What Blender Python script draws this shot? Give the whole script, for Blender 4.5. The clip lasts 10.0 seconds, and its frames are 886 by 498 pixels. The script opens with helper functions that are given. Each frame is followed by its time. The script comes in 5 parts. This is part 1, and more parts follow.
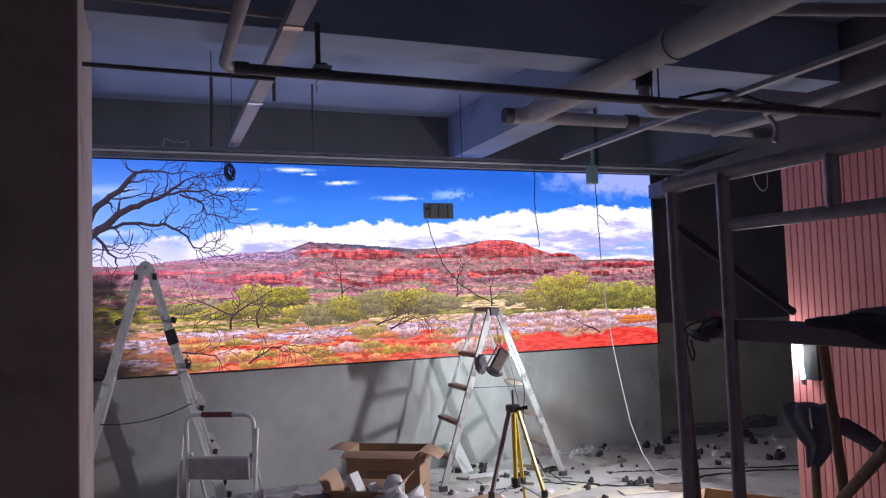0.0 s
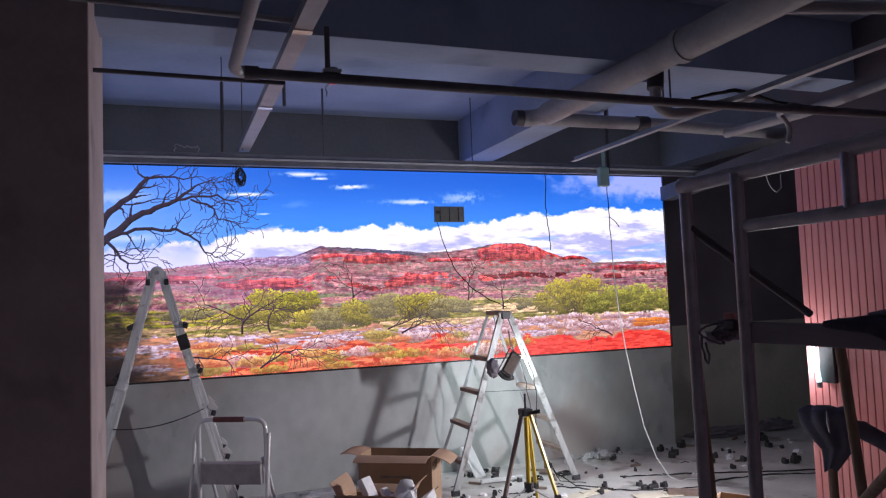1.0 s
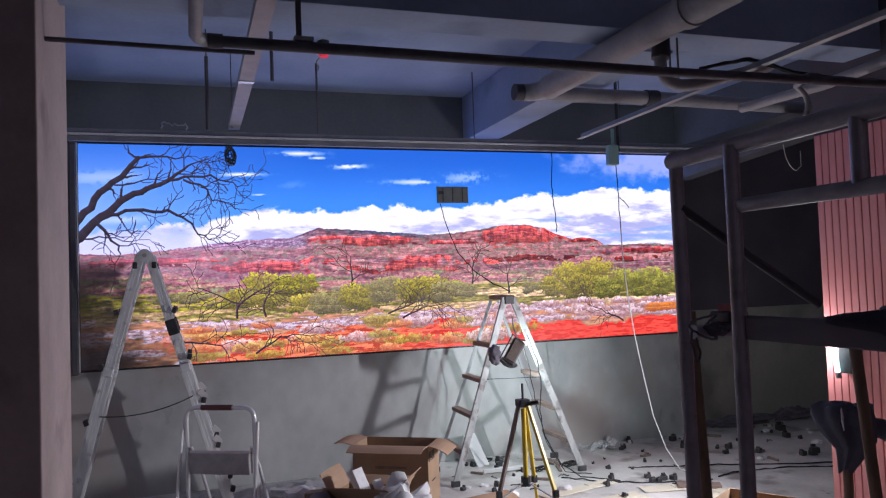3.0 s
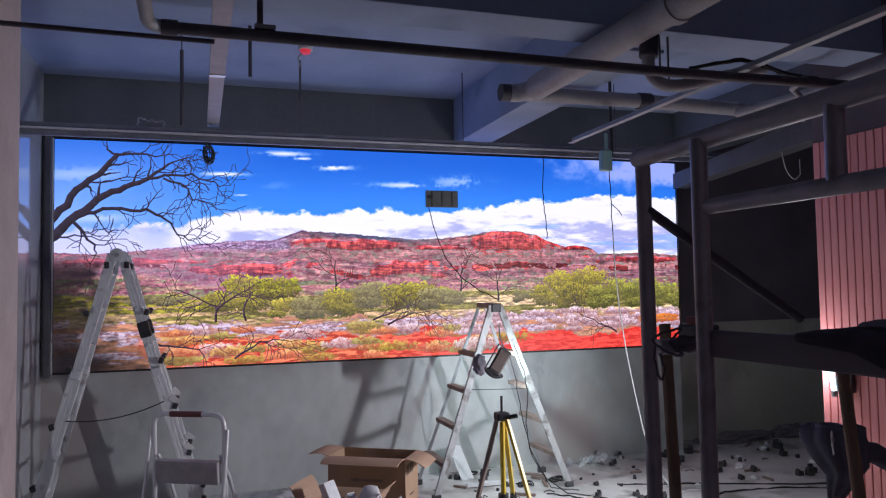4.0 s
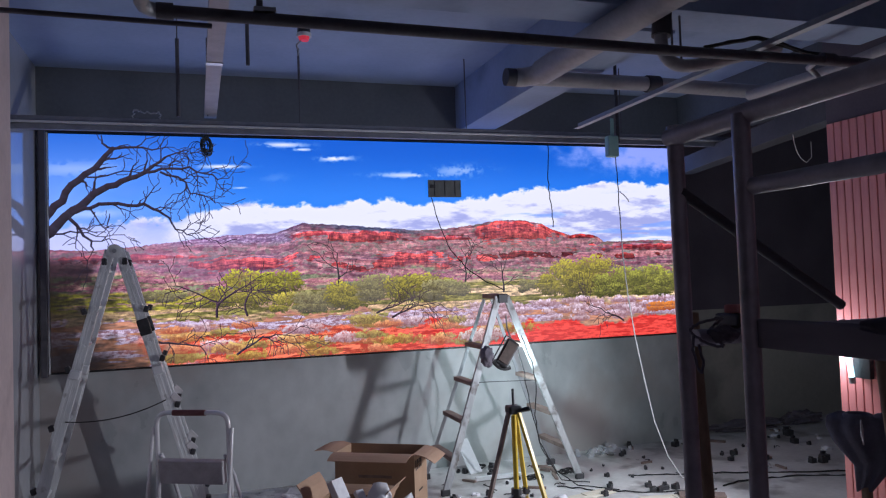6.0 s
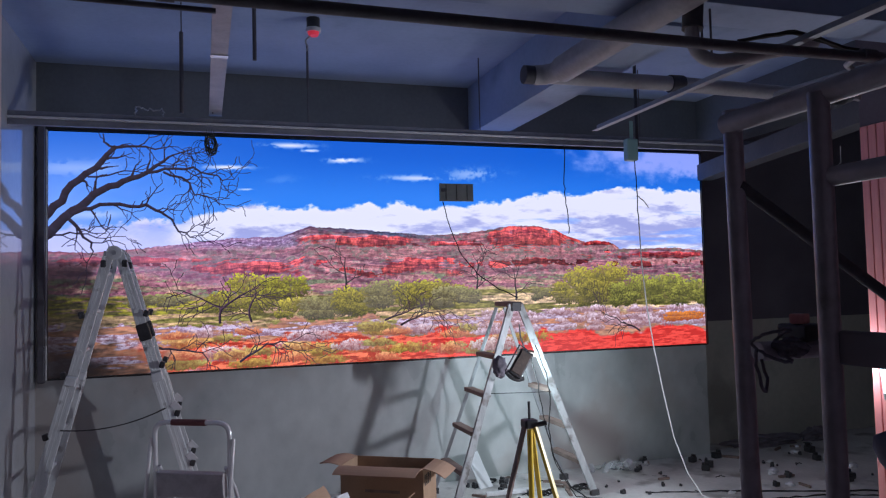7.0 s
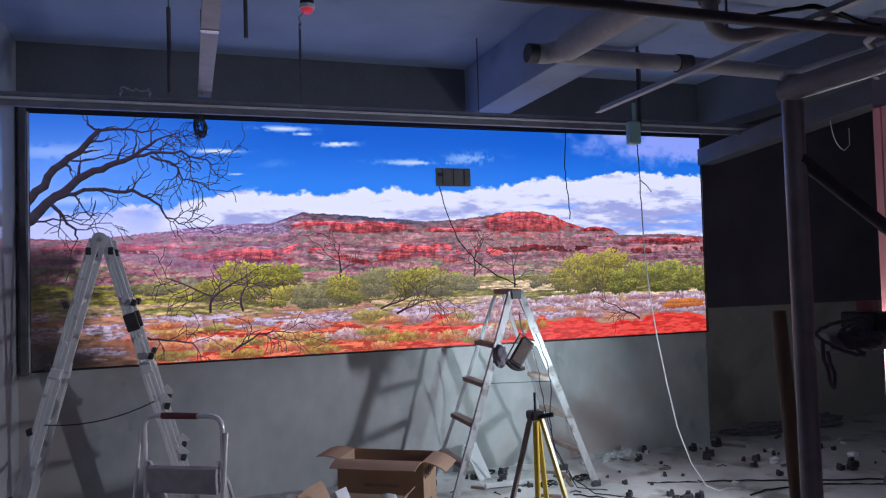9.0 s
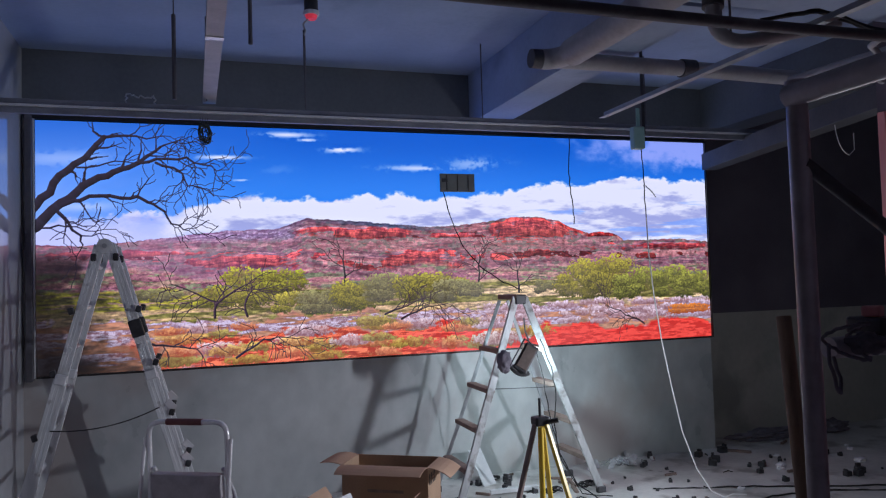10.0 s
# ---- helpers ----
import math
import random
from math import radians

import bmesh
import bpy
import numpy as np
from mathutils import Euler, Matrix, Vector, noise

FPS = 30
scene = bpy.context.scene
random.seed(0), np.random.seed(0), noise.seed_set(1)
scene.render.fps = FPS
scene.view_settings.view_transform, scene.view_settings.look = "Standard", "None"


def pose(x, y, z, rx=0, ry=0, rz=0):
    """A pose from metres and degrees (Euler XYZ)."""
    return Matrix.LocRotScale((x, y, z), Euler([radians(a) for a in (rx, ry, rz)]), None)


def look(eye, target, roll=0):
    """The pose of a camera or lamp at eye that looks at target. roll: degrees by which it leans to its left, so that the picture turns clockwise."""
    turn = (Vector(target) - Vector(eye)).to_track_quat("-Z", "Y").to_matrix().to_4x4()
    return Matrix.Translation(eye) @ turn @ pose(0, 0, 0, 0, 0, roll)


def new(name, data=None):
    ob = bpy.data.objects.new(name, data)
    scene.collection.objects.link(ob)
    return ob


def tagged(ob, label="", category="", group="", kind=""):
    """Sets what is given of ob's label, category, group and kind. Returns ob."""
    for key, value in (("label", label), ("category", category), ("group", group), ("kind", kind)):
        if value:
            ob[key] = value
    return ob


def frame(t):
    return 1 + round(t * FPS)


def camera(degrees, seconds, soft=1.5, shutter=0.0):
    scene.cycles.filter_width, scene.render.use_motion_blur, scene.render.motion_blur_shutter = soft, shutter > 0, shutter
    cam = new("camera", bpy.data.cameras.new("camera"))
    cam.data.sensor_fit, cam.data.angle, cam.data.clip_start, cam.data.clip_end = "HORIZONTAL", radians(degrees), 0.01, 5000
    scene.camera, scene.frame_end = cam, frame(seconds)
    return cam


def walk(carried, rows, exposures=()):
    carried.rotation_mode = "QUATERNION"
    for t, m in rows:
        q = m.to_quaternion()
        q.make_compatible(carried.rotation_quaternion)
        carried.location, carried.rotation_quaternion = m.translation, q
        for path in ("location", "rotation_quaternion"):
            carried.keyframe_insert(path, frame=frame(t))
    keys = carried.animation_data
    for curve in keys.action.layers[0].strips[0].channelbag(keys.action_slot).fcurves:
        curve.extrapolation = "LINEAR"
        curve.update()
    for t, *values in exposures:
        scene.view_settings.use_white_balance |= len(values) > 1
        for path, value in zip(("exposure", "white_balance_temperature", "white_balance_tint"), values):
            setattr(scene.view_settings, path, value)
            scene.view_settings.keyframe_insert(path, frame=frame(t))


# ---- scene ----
cam = camera(61.0, 10.0, soft=1.2)
PATH = [
    (0, (0.619, -7.168, 1.74), (1.337, -5.305, 1.859), -1.9),
    (0.5, (0.614, -7.16, 1.741), (1.322, -5.294, 1.871), -2.0),
    (1, (0.626, -7.15, 1.739), (1.317, -5.277, 1.869), -2.2),
    (1.5, (0.64, -7.143, 1.742), (1.322, -5.267, 1.859), -2.6),
    (2, (0.675, -7.129, 1.744), (1.346, -5.247, 1.839), -3.0),
    (2.5, (0.773, -7.064, 1.755), (1.423, -5.174, 1.829), -2.8),
    (4, (1.136, -6.822, 1.741), (1.752, -4.922, 1.844), -1.0),
    (4.5, (1.191, -6.843, 1.737), (1.803, -4.941, 1.834), -1.1),
    (5, (1.198, -6.843, 1.735), (1.813, -4.943, 1.826), -1.6),
    (5.5, (1.115, -6.789, 1.746), (1.74, -4.89, 1.822), -2.1),
    (7, (1.146, -6.452, 1.73), (1.753, -4.549, 1.832), -1.4),
    (7.5, (1.162, -6.38, 1.731), (1.762, -4.475, 1.842), -1.2),
    (8, (1.15, -6.325, 1.732), (1.759, -4.423, 1.835), -1.3),
    (8.5, (1.128, -6.276, 1.726), (1.758, -4.379, 1.808), -1.5),
    (9, (1.12, -6.258, 1.728), (1.759, -4.364, 1.797), -1.6),
    (9.5, (1.12, -6.256, 1.729), (1.756, -4.362, 1.801), -1.7),
    (10, (1.119, -6.258, 1.728), (1.748, -4.361, 1.812), -1.7),
]
walk(cam, [(t, look(eye, target, roll)) for t, eye, target, roll in PATH], [(0, 0.38, 6600, 21), (2.5, 0.36, 6500, 20), (4.5, 0.26, 6250, 18), (7, 0.02, 5980, 17), (10, -0.04, 5950, 16)])

# ---------------------------------------------------------------- world, light
# Dim violet fill that enters by the added opening in the rear wall.
world = bpy.data.worlds.new("outside_fill")
scene.world = world
world.use_nodes = True
world.node_tree.nodes["Background"].inputs[0].default_value = (0.7, 0.56, 0.68, 1)
world.node_tree.nodes["Background"].inputs[1].default_value = 0.118

SCREEN_POWER = 1.27


def lamp_area(name, eye, target, watts, sx, sy, colour, spread=180):
    data = bpy.data.lights.new(name, "AREA")
    data.shape, data.size, data.size_y, data.energy, data.color = "RECTANGLE", sx, sy, watts, colour
    data.spread = radians(spread)
    ob = new(name, data)
    ob.matrix_world = look(eye, target)
    return ob


LAMP_AT = (3.505, -0.98, 1.118)
lamp_area("work_lamp_light", (3.503, -0.945, 1.108), (4.8, -0.1, 0.35), 9.0, 0.12, 0.08, (0.76, 1.0, 0.98), 178)
lamp_area("tube_lamp_light", (5.03, -2.92, 1.2), (0.6, -0.6, -0.3), 30, 0.03, 0.26, (0.93, 0.97, 1.0), 128)
# Added fill point beside the tube, past the wall end, to light the bay.
point = bpy.data.lights.new("tube_side_fill", "POINT")
point.energy, point.shadow_soft_size, point.color = 10.0, 0.08, (0.97, 0.98, 1.0)
new("tube_side_fill", point).location = (5.08, -2.60, 1.2)


# ---------------------------------------------------------------- materials
def mat(name, c1, c2, rough=0.7, metal=0.0, scale=6.0, fine=60.0, bump=0.15, stretch=(1, 1, 1), dirt_or_sheen=None, spec=0.5, rvar=0.12):
    """A surface of two tones at two scales, with fine relief and optional stains or painted sheen."""
    m = bpy.data.materials.new(name)
    m.use_nodes = True
    nt = m.node_tree
    b = nt.nodes["Principled BSDF"]
    tc = nt.nodes.new("ShaderNodeTexCoord")
    mp = nt.nodes.new("ShaderNodeMapping")
    mp.inputs["Scale"].default_value = stretch
    nt.links.new(tc.outputs["Object"], mp.inputs[0])
    n1 = nt.nodes.new("ShaderNodeTexNoise")
    n1.inputs["Scale"].default_value, n1.inputs["Detail"].default_value = scale, 6
    n2 = nt.nodes.new("ShaderNodeTexNoise")
    n2.inputs["Scale"].default_value, n2.inputs["Detail"].default_value = fine, 4
    for n in (n1, n2):
        nt.links.new(mp.outputs[0], n.inputs["Vector"])
    add = nt.nodes.new("ShaderNodeMath")
    add.operation = "MULTIPLY_ADD"
    add.inputs[1].default_value = 0.35
    nt.links.new(n2.outputs[0], add.inputs[0])
    nt.links.new(n1.outputs[0], add.inputs[2])
    rp = nt.nodes.new("ShaderNodeValToRGB")
    rp.color_ramp.elements[0].position, rp.color_ramp.elements[1].position = 0.45, 0.9
    rp.color_ramp.elements[0].color, rp.color_ramp.elements[1].color = (*c1, 1), (*c2, 1)
    nt.links.new(add.outputs[0], rp.inputs[0])
    col = rp.outputs[0]
    if dirt_or_sheen:
        n3 = nt.nodes.new("ShaderNodeTexNoise")
        n3.inputs["Scale"].default_value, n3.inputs["Detail"].default_value = dirt_or_sheen[1], 8
        nt.links.new(tc.outputs["Object"], n3.inputs["Vector"])
        r3 = nt.nodes.new("ShaderNodeValToRGB")
        r3.color_ramp.elements[0].position, r3.color_ramp.elements[1].position = dirt_or_sheen[2], dirt_or_sheen[2] + 0.12
        nt.links.new(n3.outputs[0], r3.inputs[0])
        mx = nt.nodes.new("ShaderNodeMix")
        mx.data_type = "RGBA"
        nt.links.new(r3.outputs[0], mx.inputs[0])
        nt.links.new(col, mx.inputs[6])
        mx.inputs[7].default_value = (*dirt_or_sheen[0], 1)
        col = mx.outputs[2]
    nt.links.new(col, b.inputs["Base Color"])
    rr = nt.nodes.new("ShaderNodeMapRange")
    rr.inputs[3].default_value, rr.inputs[4].default_value = max(0.02, rough - rvar), min(1, rough + rvar)
    nt.links.new(n1.outputs[0], rr.inputs[0])
    nt.links.new(rr.outputs[0], b.inputs["Roughness"])
    b.inputs["Metallic"].default_value = metal
    b.inputs["Specular IOR Level"].default_value = spec
    if bump:
        bp = nt.nodes.new("ShaderNodeBump")
        bp.inputs["Strength"].default_value, bp.inputs["Distance"].default_value = bump, 0.004
        nt.links.new(add.outputs[0], bp.inputs["Height"])
        nt.links.new(bp.outputs[0], b.inputs["Normal"])
    return m


def glow(name, colour, strength):
    m = bpy.data.materials.new(name)
    m.use_nodes = True
    b = m.node_tree.nodes["Principled BSDF"]
    b.inputs["Base Color"].default_value = (*colour, 1)
    b.inputs["Emission Color"].default_value = (*colour, 1)
    b.inputs["Emission Strength"].default_value = strength
    return m


M_SLAB = mat("painted_concrete", (0.295, 0.375, 0.53), (0.4, 0.495, 0.66), 0.8, scale=1.6, fine=25, dirt_or_sheen=((0.23, 0.3, 0.43), 1.1, 0.58))
# Dark tone of the wall above the screen and of the side beam.
M_UPPER = mat("dark_grey_tone", (0.1, 0.115, 0.13), (0.165, 0.18, 0.2), 0.8, scale=1.4, fine=30)
# Brown patches put the wall's soft reflections into its colour, beside smudges.
M_WALL = mat("smooth_grey_render", (0.37, 0.39, 0.39), (0.58, 0.60, 0.59), 0.3, scale=1.8, fine=9, bump=0.06, stretch=(1, 1, 0.75), dirt_or_sheen=((0.42, 0.385, 0.365), 0.9, 0.53), rvar=0.08)
M_GLOSS = mat("polished_grey_stone", (0.4, 0.415, 0.44), (0.5, 0.515, 0.54), 0.06, scale=2, fine=20, bump=0.0, spec=1.0, rvar=0.03)
M_PILLAR = mat("bare_plaster", (0.52, 0.42, 0.4), (0.7, 0.58, 0.55), 0.85, scale=3, fine=40, dirt_or_sheen=((0.4, 0.31, 0.3), 2.3, 0.6))
M_FLOOR = mat("dusty_concrete", (0.52, 0.51, 0.49), (0.8, 0.785, 0.76), 0.4, scale=2.6, fine=30, bump=0.35, dirt_or_sheen=((0.33, 0.315, 0.295), 3.1, 0.55), rvar=0.3)
M_BLACK_WALL = mat("sooty_paint", (0.1, 0.086, 0.11), (0.16, 0.14, 0.17), 0.7, scale=2)
M_DARK_WALL = mat("dark_plaster", (0.16, 0.16, 0.15), (0.26, 0.26, 0.24), 0.8, scale=1.5, fine=20)
M_BAY = mat("dusty_plaster", (0.38, 0.375, 0.33), (0.52, 0.51, 0.45), 0.8, scale=1.5, fine=20, dirt_or_sheen=((0.29, 0.29, 0.255), 1.3, 0.55))
# Base darkened to offset the screen's grazing light on the boxed beam.
M_BEAM = mat("darkened_beam", (0.055, 0.06, 0.07), (0.1, 0.105, 0.12), 0.75, scale=3, fine=40)
M_PINK = mat("salmon_board", (0.76, 0.275, 0.27), (0.88, 0.4, 0.385), 0.47, scale=3, fine=45, stretch=(6, 6, 0.6), bump=0.2)
M_ALU = mat("brushed_aluminium", (0.66, 0.68, 0.69), (0.82, 0.83, 0.84), 0.42, 0.25, scale=12, fine=120, bump=0.05)
M_WORN = mat("worn_aluminium", (0.34, 0.36, 0.365), (0.54, 0.56, 0.56), 0.5, 0.25, scale=16, fine=90, bump=0.1, stretch=(1, 1, 0.25), dirt_or_sheen=((0.2, 0.19, 0.18), 9, 0.52))
M_RAIL = mat("scuffed_aluminium", (0.64, 0.66, 0.66), (0.84, 0.85, 0.85), 0.42, 0.15, scale=16, fine=90, bump=0.1, stretch=(1, 1, 0.25), dirt_or_sheen=((0.4, 0.39, 0.38), 11, 0.62))
M_STEEL = mat("galvanised_steel", (0.34, 0.36, 0.38), (0.5, 0.52, 0.54), 0.5, 0.7, scale=9, fine=70, bump=0.08)
M_CHROME = mat("polished_tube", (0.82, 0.82, 0.83), (0.9, 0.9, 0.91), 0.22, 0.4, scale=10, fine=60, bump=0.0, rvar=0.06)
M_PIPE_DARK = mat("dark_iron_pipe", (0.075, 0.072, 0.085), (0.14, 0.135, 0.15), 0.6, 0.1, scale=8)
M_PVC = mat("dusty_grey_pvc", (0.31, 0.31, 0.33), (0.45, 0.45, 0.46), 0.5, scale=5, fine=40, bump=0.06)
M_HANGRAIL = mat("dull_rail_metal", (0.2, 0.21, 0.25), (0.32, 0.33, 0.37), 0.5, 0.4, scale=7, fine=60, bump=0.08)
M_PVC_DARK = mat("dark_pipe_collar", (0.05, 0.05, 0.06), (0.1, 0.1, 0.11), 0.6)
M_SCAF = mat("scaffold_tube_paint", (0.42, 0.395, 0.44), (0.6, 0.57, 0.62), 0.37, 0.2, scale=14, fine=80, dirt_or_sheen=((0.3, 0.3, 0.3), 9, 0.6))
M_WOOD = mat("raw_timber", (0.36, 0.21, 0.1), (0.54, 0.34, 0.17), 0.75, scale=5, fine=50, stretch=(8, 8, 0.7))
M_PROP = mat("weathered_timber", (0.25, 0.175, 0.12), (0.42, 0.3, 0.2), 0.8, scale=5, fine=50, stretch=(8, 8, 0.7))
M_STEPWOOD = mat("worn_brown_step", (0.17, 0.12, 0.1), (0.29, 0.215, 0.185), 0.7, scale=10)
M_RUBBER = mat("black_rubber", (0.012, 0.012, 0.013), (0.03, 0.03, 0.03), 0.7, scale=20, bump=0.05)
M_CARD = mat("brown_cardboard", (0.33, 0.215, 0.135), (0.45, 0.305, 0.2), 0.85, scale=4, fine=90, bump=0.1)
M_CARD_IN = mat("cardboard_inside", (0.4, 0.255, 0.17), (0.5, 0.33, 0.22), 0.85, scale=4, fine=90, bump=0.1)
M_INK = mat("printed_ink", (0.02, 0.018, 0.016), (0.05, 0.04, 0.035), 0.8)
M_FOAM = mat("white_foam", (0.68, 0.68, 0.7), (0.82, 0.82, 0.83), 0.8, scale=20, fine=140)
M_YELLOW = mat("yellow_enamel", (0.62, 0.42, 0.03), (0.78, 0.56, 0.06), 0.4, scale=12, bump=0.03)
M_DARKPL = mat("black_plastic", (0.025, 0.025, 0.028), (0.06, 0.06, 0.065), 0.45, scale=12, bump=0.05)
M_CYAN = mat("pale_teal_plastic", (0.28, 0.5, 0.48), (0.38, 0.6, 0.57), 0.35, bump=0.0)
M_RED = mat("red_plastic", (0.5, 0.02, 0.03), (0.65, 0.04, 0.05), 0.35, bump=0.0)
M_WHITE = mat("white_plastic", (0.7, 0.7, 0.7), (0.8, 0.8, 0.8), 0.4, bump=0.0)
M_CLOTH = mat("dark_cloth", (0.13, 0.117, 0.143), (0.25, 0.225, 0.26), 0.95, scale=9, fine=120, bump=0.5)
M_BAG = mat("thin_white_film", (0.72, 0.72, 0.75), (0.86, 0.86, 0.88), 0.3, scale=12, fine=60, bump=0.4)
M_DUSTY = mat("dusty_brown_metal", (0.085, 0.065, 0.055), (0.16, 0.12, 0.1), 0.65, scale=20, bump=0.05)
M_GRIP = mat("maroon_rubber_grip", (0.16, 0.05, 0.05), (0.24, 0.08, 0.08), 0.6)
M_FRAME = mat("black_screen_edge", (0.012, 0.012, 0.014), (0.025, 0.025, 0.028), 0.4, bump=0.0)
M_TUBE = glow("tube_glow", (0.5, 0.82, 0.88), 2.6)
M_GLINT = mat("clear_film", (0.5, 0.51, 0.52), (0.8, 0.81, 0.82), 0.12, 0.35, scale=18, fine=70, bump=0.5, rvar=0.08)
M_LENS = glow("lamp_glow", (0.9, 0.98, 1.0), 12.0)
# Weak glow added to the detector's red head.
M_RED_HEAD = glow("red_head_glow", (0.8, 0.05, 0.08), 0.35)


# ---------------------------------------------------------------- building tools
BASE = {}


def thing(name, x, y, z, rz=0, label="", category="", group="", kind=""):
    """An Empty at the base of a thing; its parts are in its own metres."""
    ob = new(name)
    ob.empty_display_size = 0.05
    ob.matrix_basis = pose(x, y, z, 0, 0, rz)
    BASE[ob.name] = pose(x, y, z, 0, 0, rz)
    return tagged(ob, label, category, group, kind)


def mesh_of(name, bm, material, smooth=None):
    me = bpy.data.meshes.new(name)
    bm.normal_update()
    bm.to_mesh(me)
    bm.free()
    me.materials.append(material)
    if smooth is not None:
        for p in me.polygons:
            p.use_smooth = True
        me.set_sharp_from_angle(angle=radians(smooth))
    return me


def part(name, bm, material, parent, label="", world=False, smooth=None):
    if world:
        bm.transform(BASE[parent.name].inverted())
    ob = new(name, mesh_of(name, bm, material, smooth))
    ob.parent = parent
    BASE[ob.name] = BASE[parent.name]
    return tagged(ob, label)


def solo(name, bm, material, label="", category="", group="", kind="", smooth=None):
    """A thing that is one mesh, given in world metres."""
    co = [v.co.copy() for v in bm.verts]
    lo = Vector((sum(c.x for c in co) / len(co), sum(c.y for c in co) / len(co), min(c.z for c in co)))
    bm.transform(Matrix.Translation(-lo))
    ob = new(name, mesh_of(name, bm, material, smooth))
    ob.location = lo
    BASE[ob.name] = Matrix.Translation(lo)
    return tagged(ob, label, category, group, kind)


def box(cx, cy, cz, sx, sy, sz, m=None, bev=0.0, bm=None):
    bm2 = bmesh.new()
    bmesh.ops.create_cube(bm2, size=1, matrix=Matrix.Diagonal((sx, sy, sz, 1)))
    if bev:
        bmesh.ops.bevel(bm2, geom=bm2.edges[:], offset=bev, segments=2, affect="EDGES", profile=0.5)
    bm2.transform(Matrix.Translation((cx, cy, cz)) @ (m or Matrix()))
    return join(bm, bm2)


def span(x0, x1, y0, y1, z0, z1, bev=0.0, bm=None):
    return box((x0 + x1) / 2, (y0 + y1) / 2, (z0 + z1) / 2, x1 - x0, y1 - y0, z1 - z0, None, bev, bm)


def join(bm, bm2):
    if bm is None:
        return bm2
    me = bpy.data.meshes.new("t")
    bm2.to_mesh(me)
    bm2.free()
    bm.from_mesh(me)
    bpy.data.meshes.remove(me)
    return bm


def tube(pts, r, n=12, bm=None, caps=True, taper=1.0):
    """A round tube along points."""
    pts = [Vector(p) for p in pts]
    bm = bm or bmesh.new()
    rings, up = [], None
    for i, p in enumerate(pts):
        d = (pts[min(i + 1, len(pts) - 1)] - pts[max(i - 1, 0)]).normalized()
        if up is None:
            up = Vector((0, 0, 1)) if abs(d.z) < 0.9 else Vector((1, 0, 0))
        a = d.cross(up)
        a = (a if a.length > 1e-6 else d.cross(Vector((0, 1, 0)))).normalized()
        up = a.cross(d)
        rr = r * (1 + (taper - 1) * i / max(1, len(pts) - 1))
        rings.append([bm.verts.new(p + rr * (math.cos(t) * a + math.sin(t) * up)) for t in (2 * math.pi * k / n for k in range(n))])
    for u, v in zip(rings, rings[1:]):
        for k in range(n):
            bm.faces.new((u[k], u[(k + 1) % n], v[(k + 1) % n], v[k]))
    if caps:
        bm.faces.new(rings[0][::-1])
        bm.faces.new(rings[-1])
    return bm


def pipe(a, b, r, wall=0.004, n=20, bm=None):
    """A straight pipe with an open, hollow end."""
    a, b = Vector(a), Vector(b)
    bm2 = tube([a, b], r, n, None, False)
    tube([b, a], r - wall, n, bm2, False)
    bm2.verts.ensure_lookup_table()
    for o in (0, n):
        for k in range(n):
            u, v = bm2.verts[o + k], bm2.verts[o + (k + 1) % n]
            q = [bm2.verts[2 * n + j] for j in range(2 * n)]
            near = sorted(q, key=lambda w: (w.co - u.co).length)[0]
            near2 = sorted(q, key=lambda w: (w.co - v.co).length)[0]
            try:
                bm2.faces.new((v, u, near, near2))
            except ValueError:
                pass
    return join(bm, bm2)


def beam(a, b, w, h, bev=0.002, roll=0, bm=None):
    """A bar of rectangular section w x h from a to b."""
    a, b = Vector(a), Vector(b)
    m = (b - a).to_track_quat("Z", "Y").to_matrix().to_4x4() @ pose(0, 0, 0, 0, 0, roll)
    c = (a + b) / 2
    return box(c.x, c.y, c.z, w, h, (b - a).length, m, bev, bm)


def arc(p0, p1, p2, n=8):
    """Points of a soft bend from p0 by the corner p1 to p2."""
    p0, p1, p2 = Vector(p0), Vector(p1), Vector(p2)
    return [(1 - t) ** 2 * p0 + 2 * t * (1 - t) * p1 + t * t * p2 for t in (i / n for i in range(n + 1))]


def sag(a, b, drop, n=14):
    a, b = Vector(a), Vector(b)
    return [a.lerp(b, t) - Vector((0, 0, drop * 4 * t * (1 - t))) for t in (i / n for i in range(n + 1))]


def wiggle(pts, amount, seed, steps=5):
    rnd = random.Random(seed)
    out = []
    pts = [Vector(p) for p in pts]
    for a, b in zip(pts, pts[1:]):
        for i in range(steps):
            out.append(a.lerp(b, i / steps) + Vector([rnd.uniform(-1, 1) * amount for _ in range(3)]) * (i > 0))
    return out + [pts[-1]]


def lump(cx, cy, cz, sx, sy, sz, seed, rough=0.3, freq=2.0, sub=4, flat=True):
    bm = bmesh.new()
    bmesh.ops.create_icosphere(bm, subdivisions=sub, radius=1)
    off = Vector((seed * 3.7, seed * 1.3, 0))
    for v in bm.verts:
        k = 1 + rough * noise.fractal(v.co * freq + off, 0.9, 2.1, 4)
        v.co = Vector((v.co.x * sx * k, v.co.y * sy * k, v.co.z * sz * k))
        if flat and v.co.z < -0.55 * sz:
            v.co.z = -0.55 * sz
    bmesh.ops.translate(bm, verts=bm.verts, vec=(cx, cy, cz + 0.55 * sz if flat else cz))
    return bm


# ---------------------------------------------------------------- large structure
CEIL, SW, SZ0, SZ1 = 3.57, 5.963, 1.104, 3.024


def structure(name, bm, material, label, category):
    return solo(name, bm, material, label, category, kind="structure")


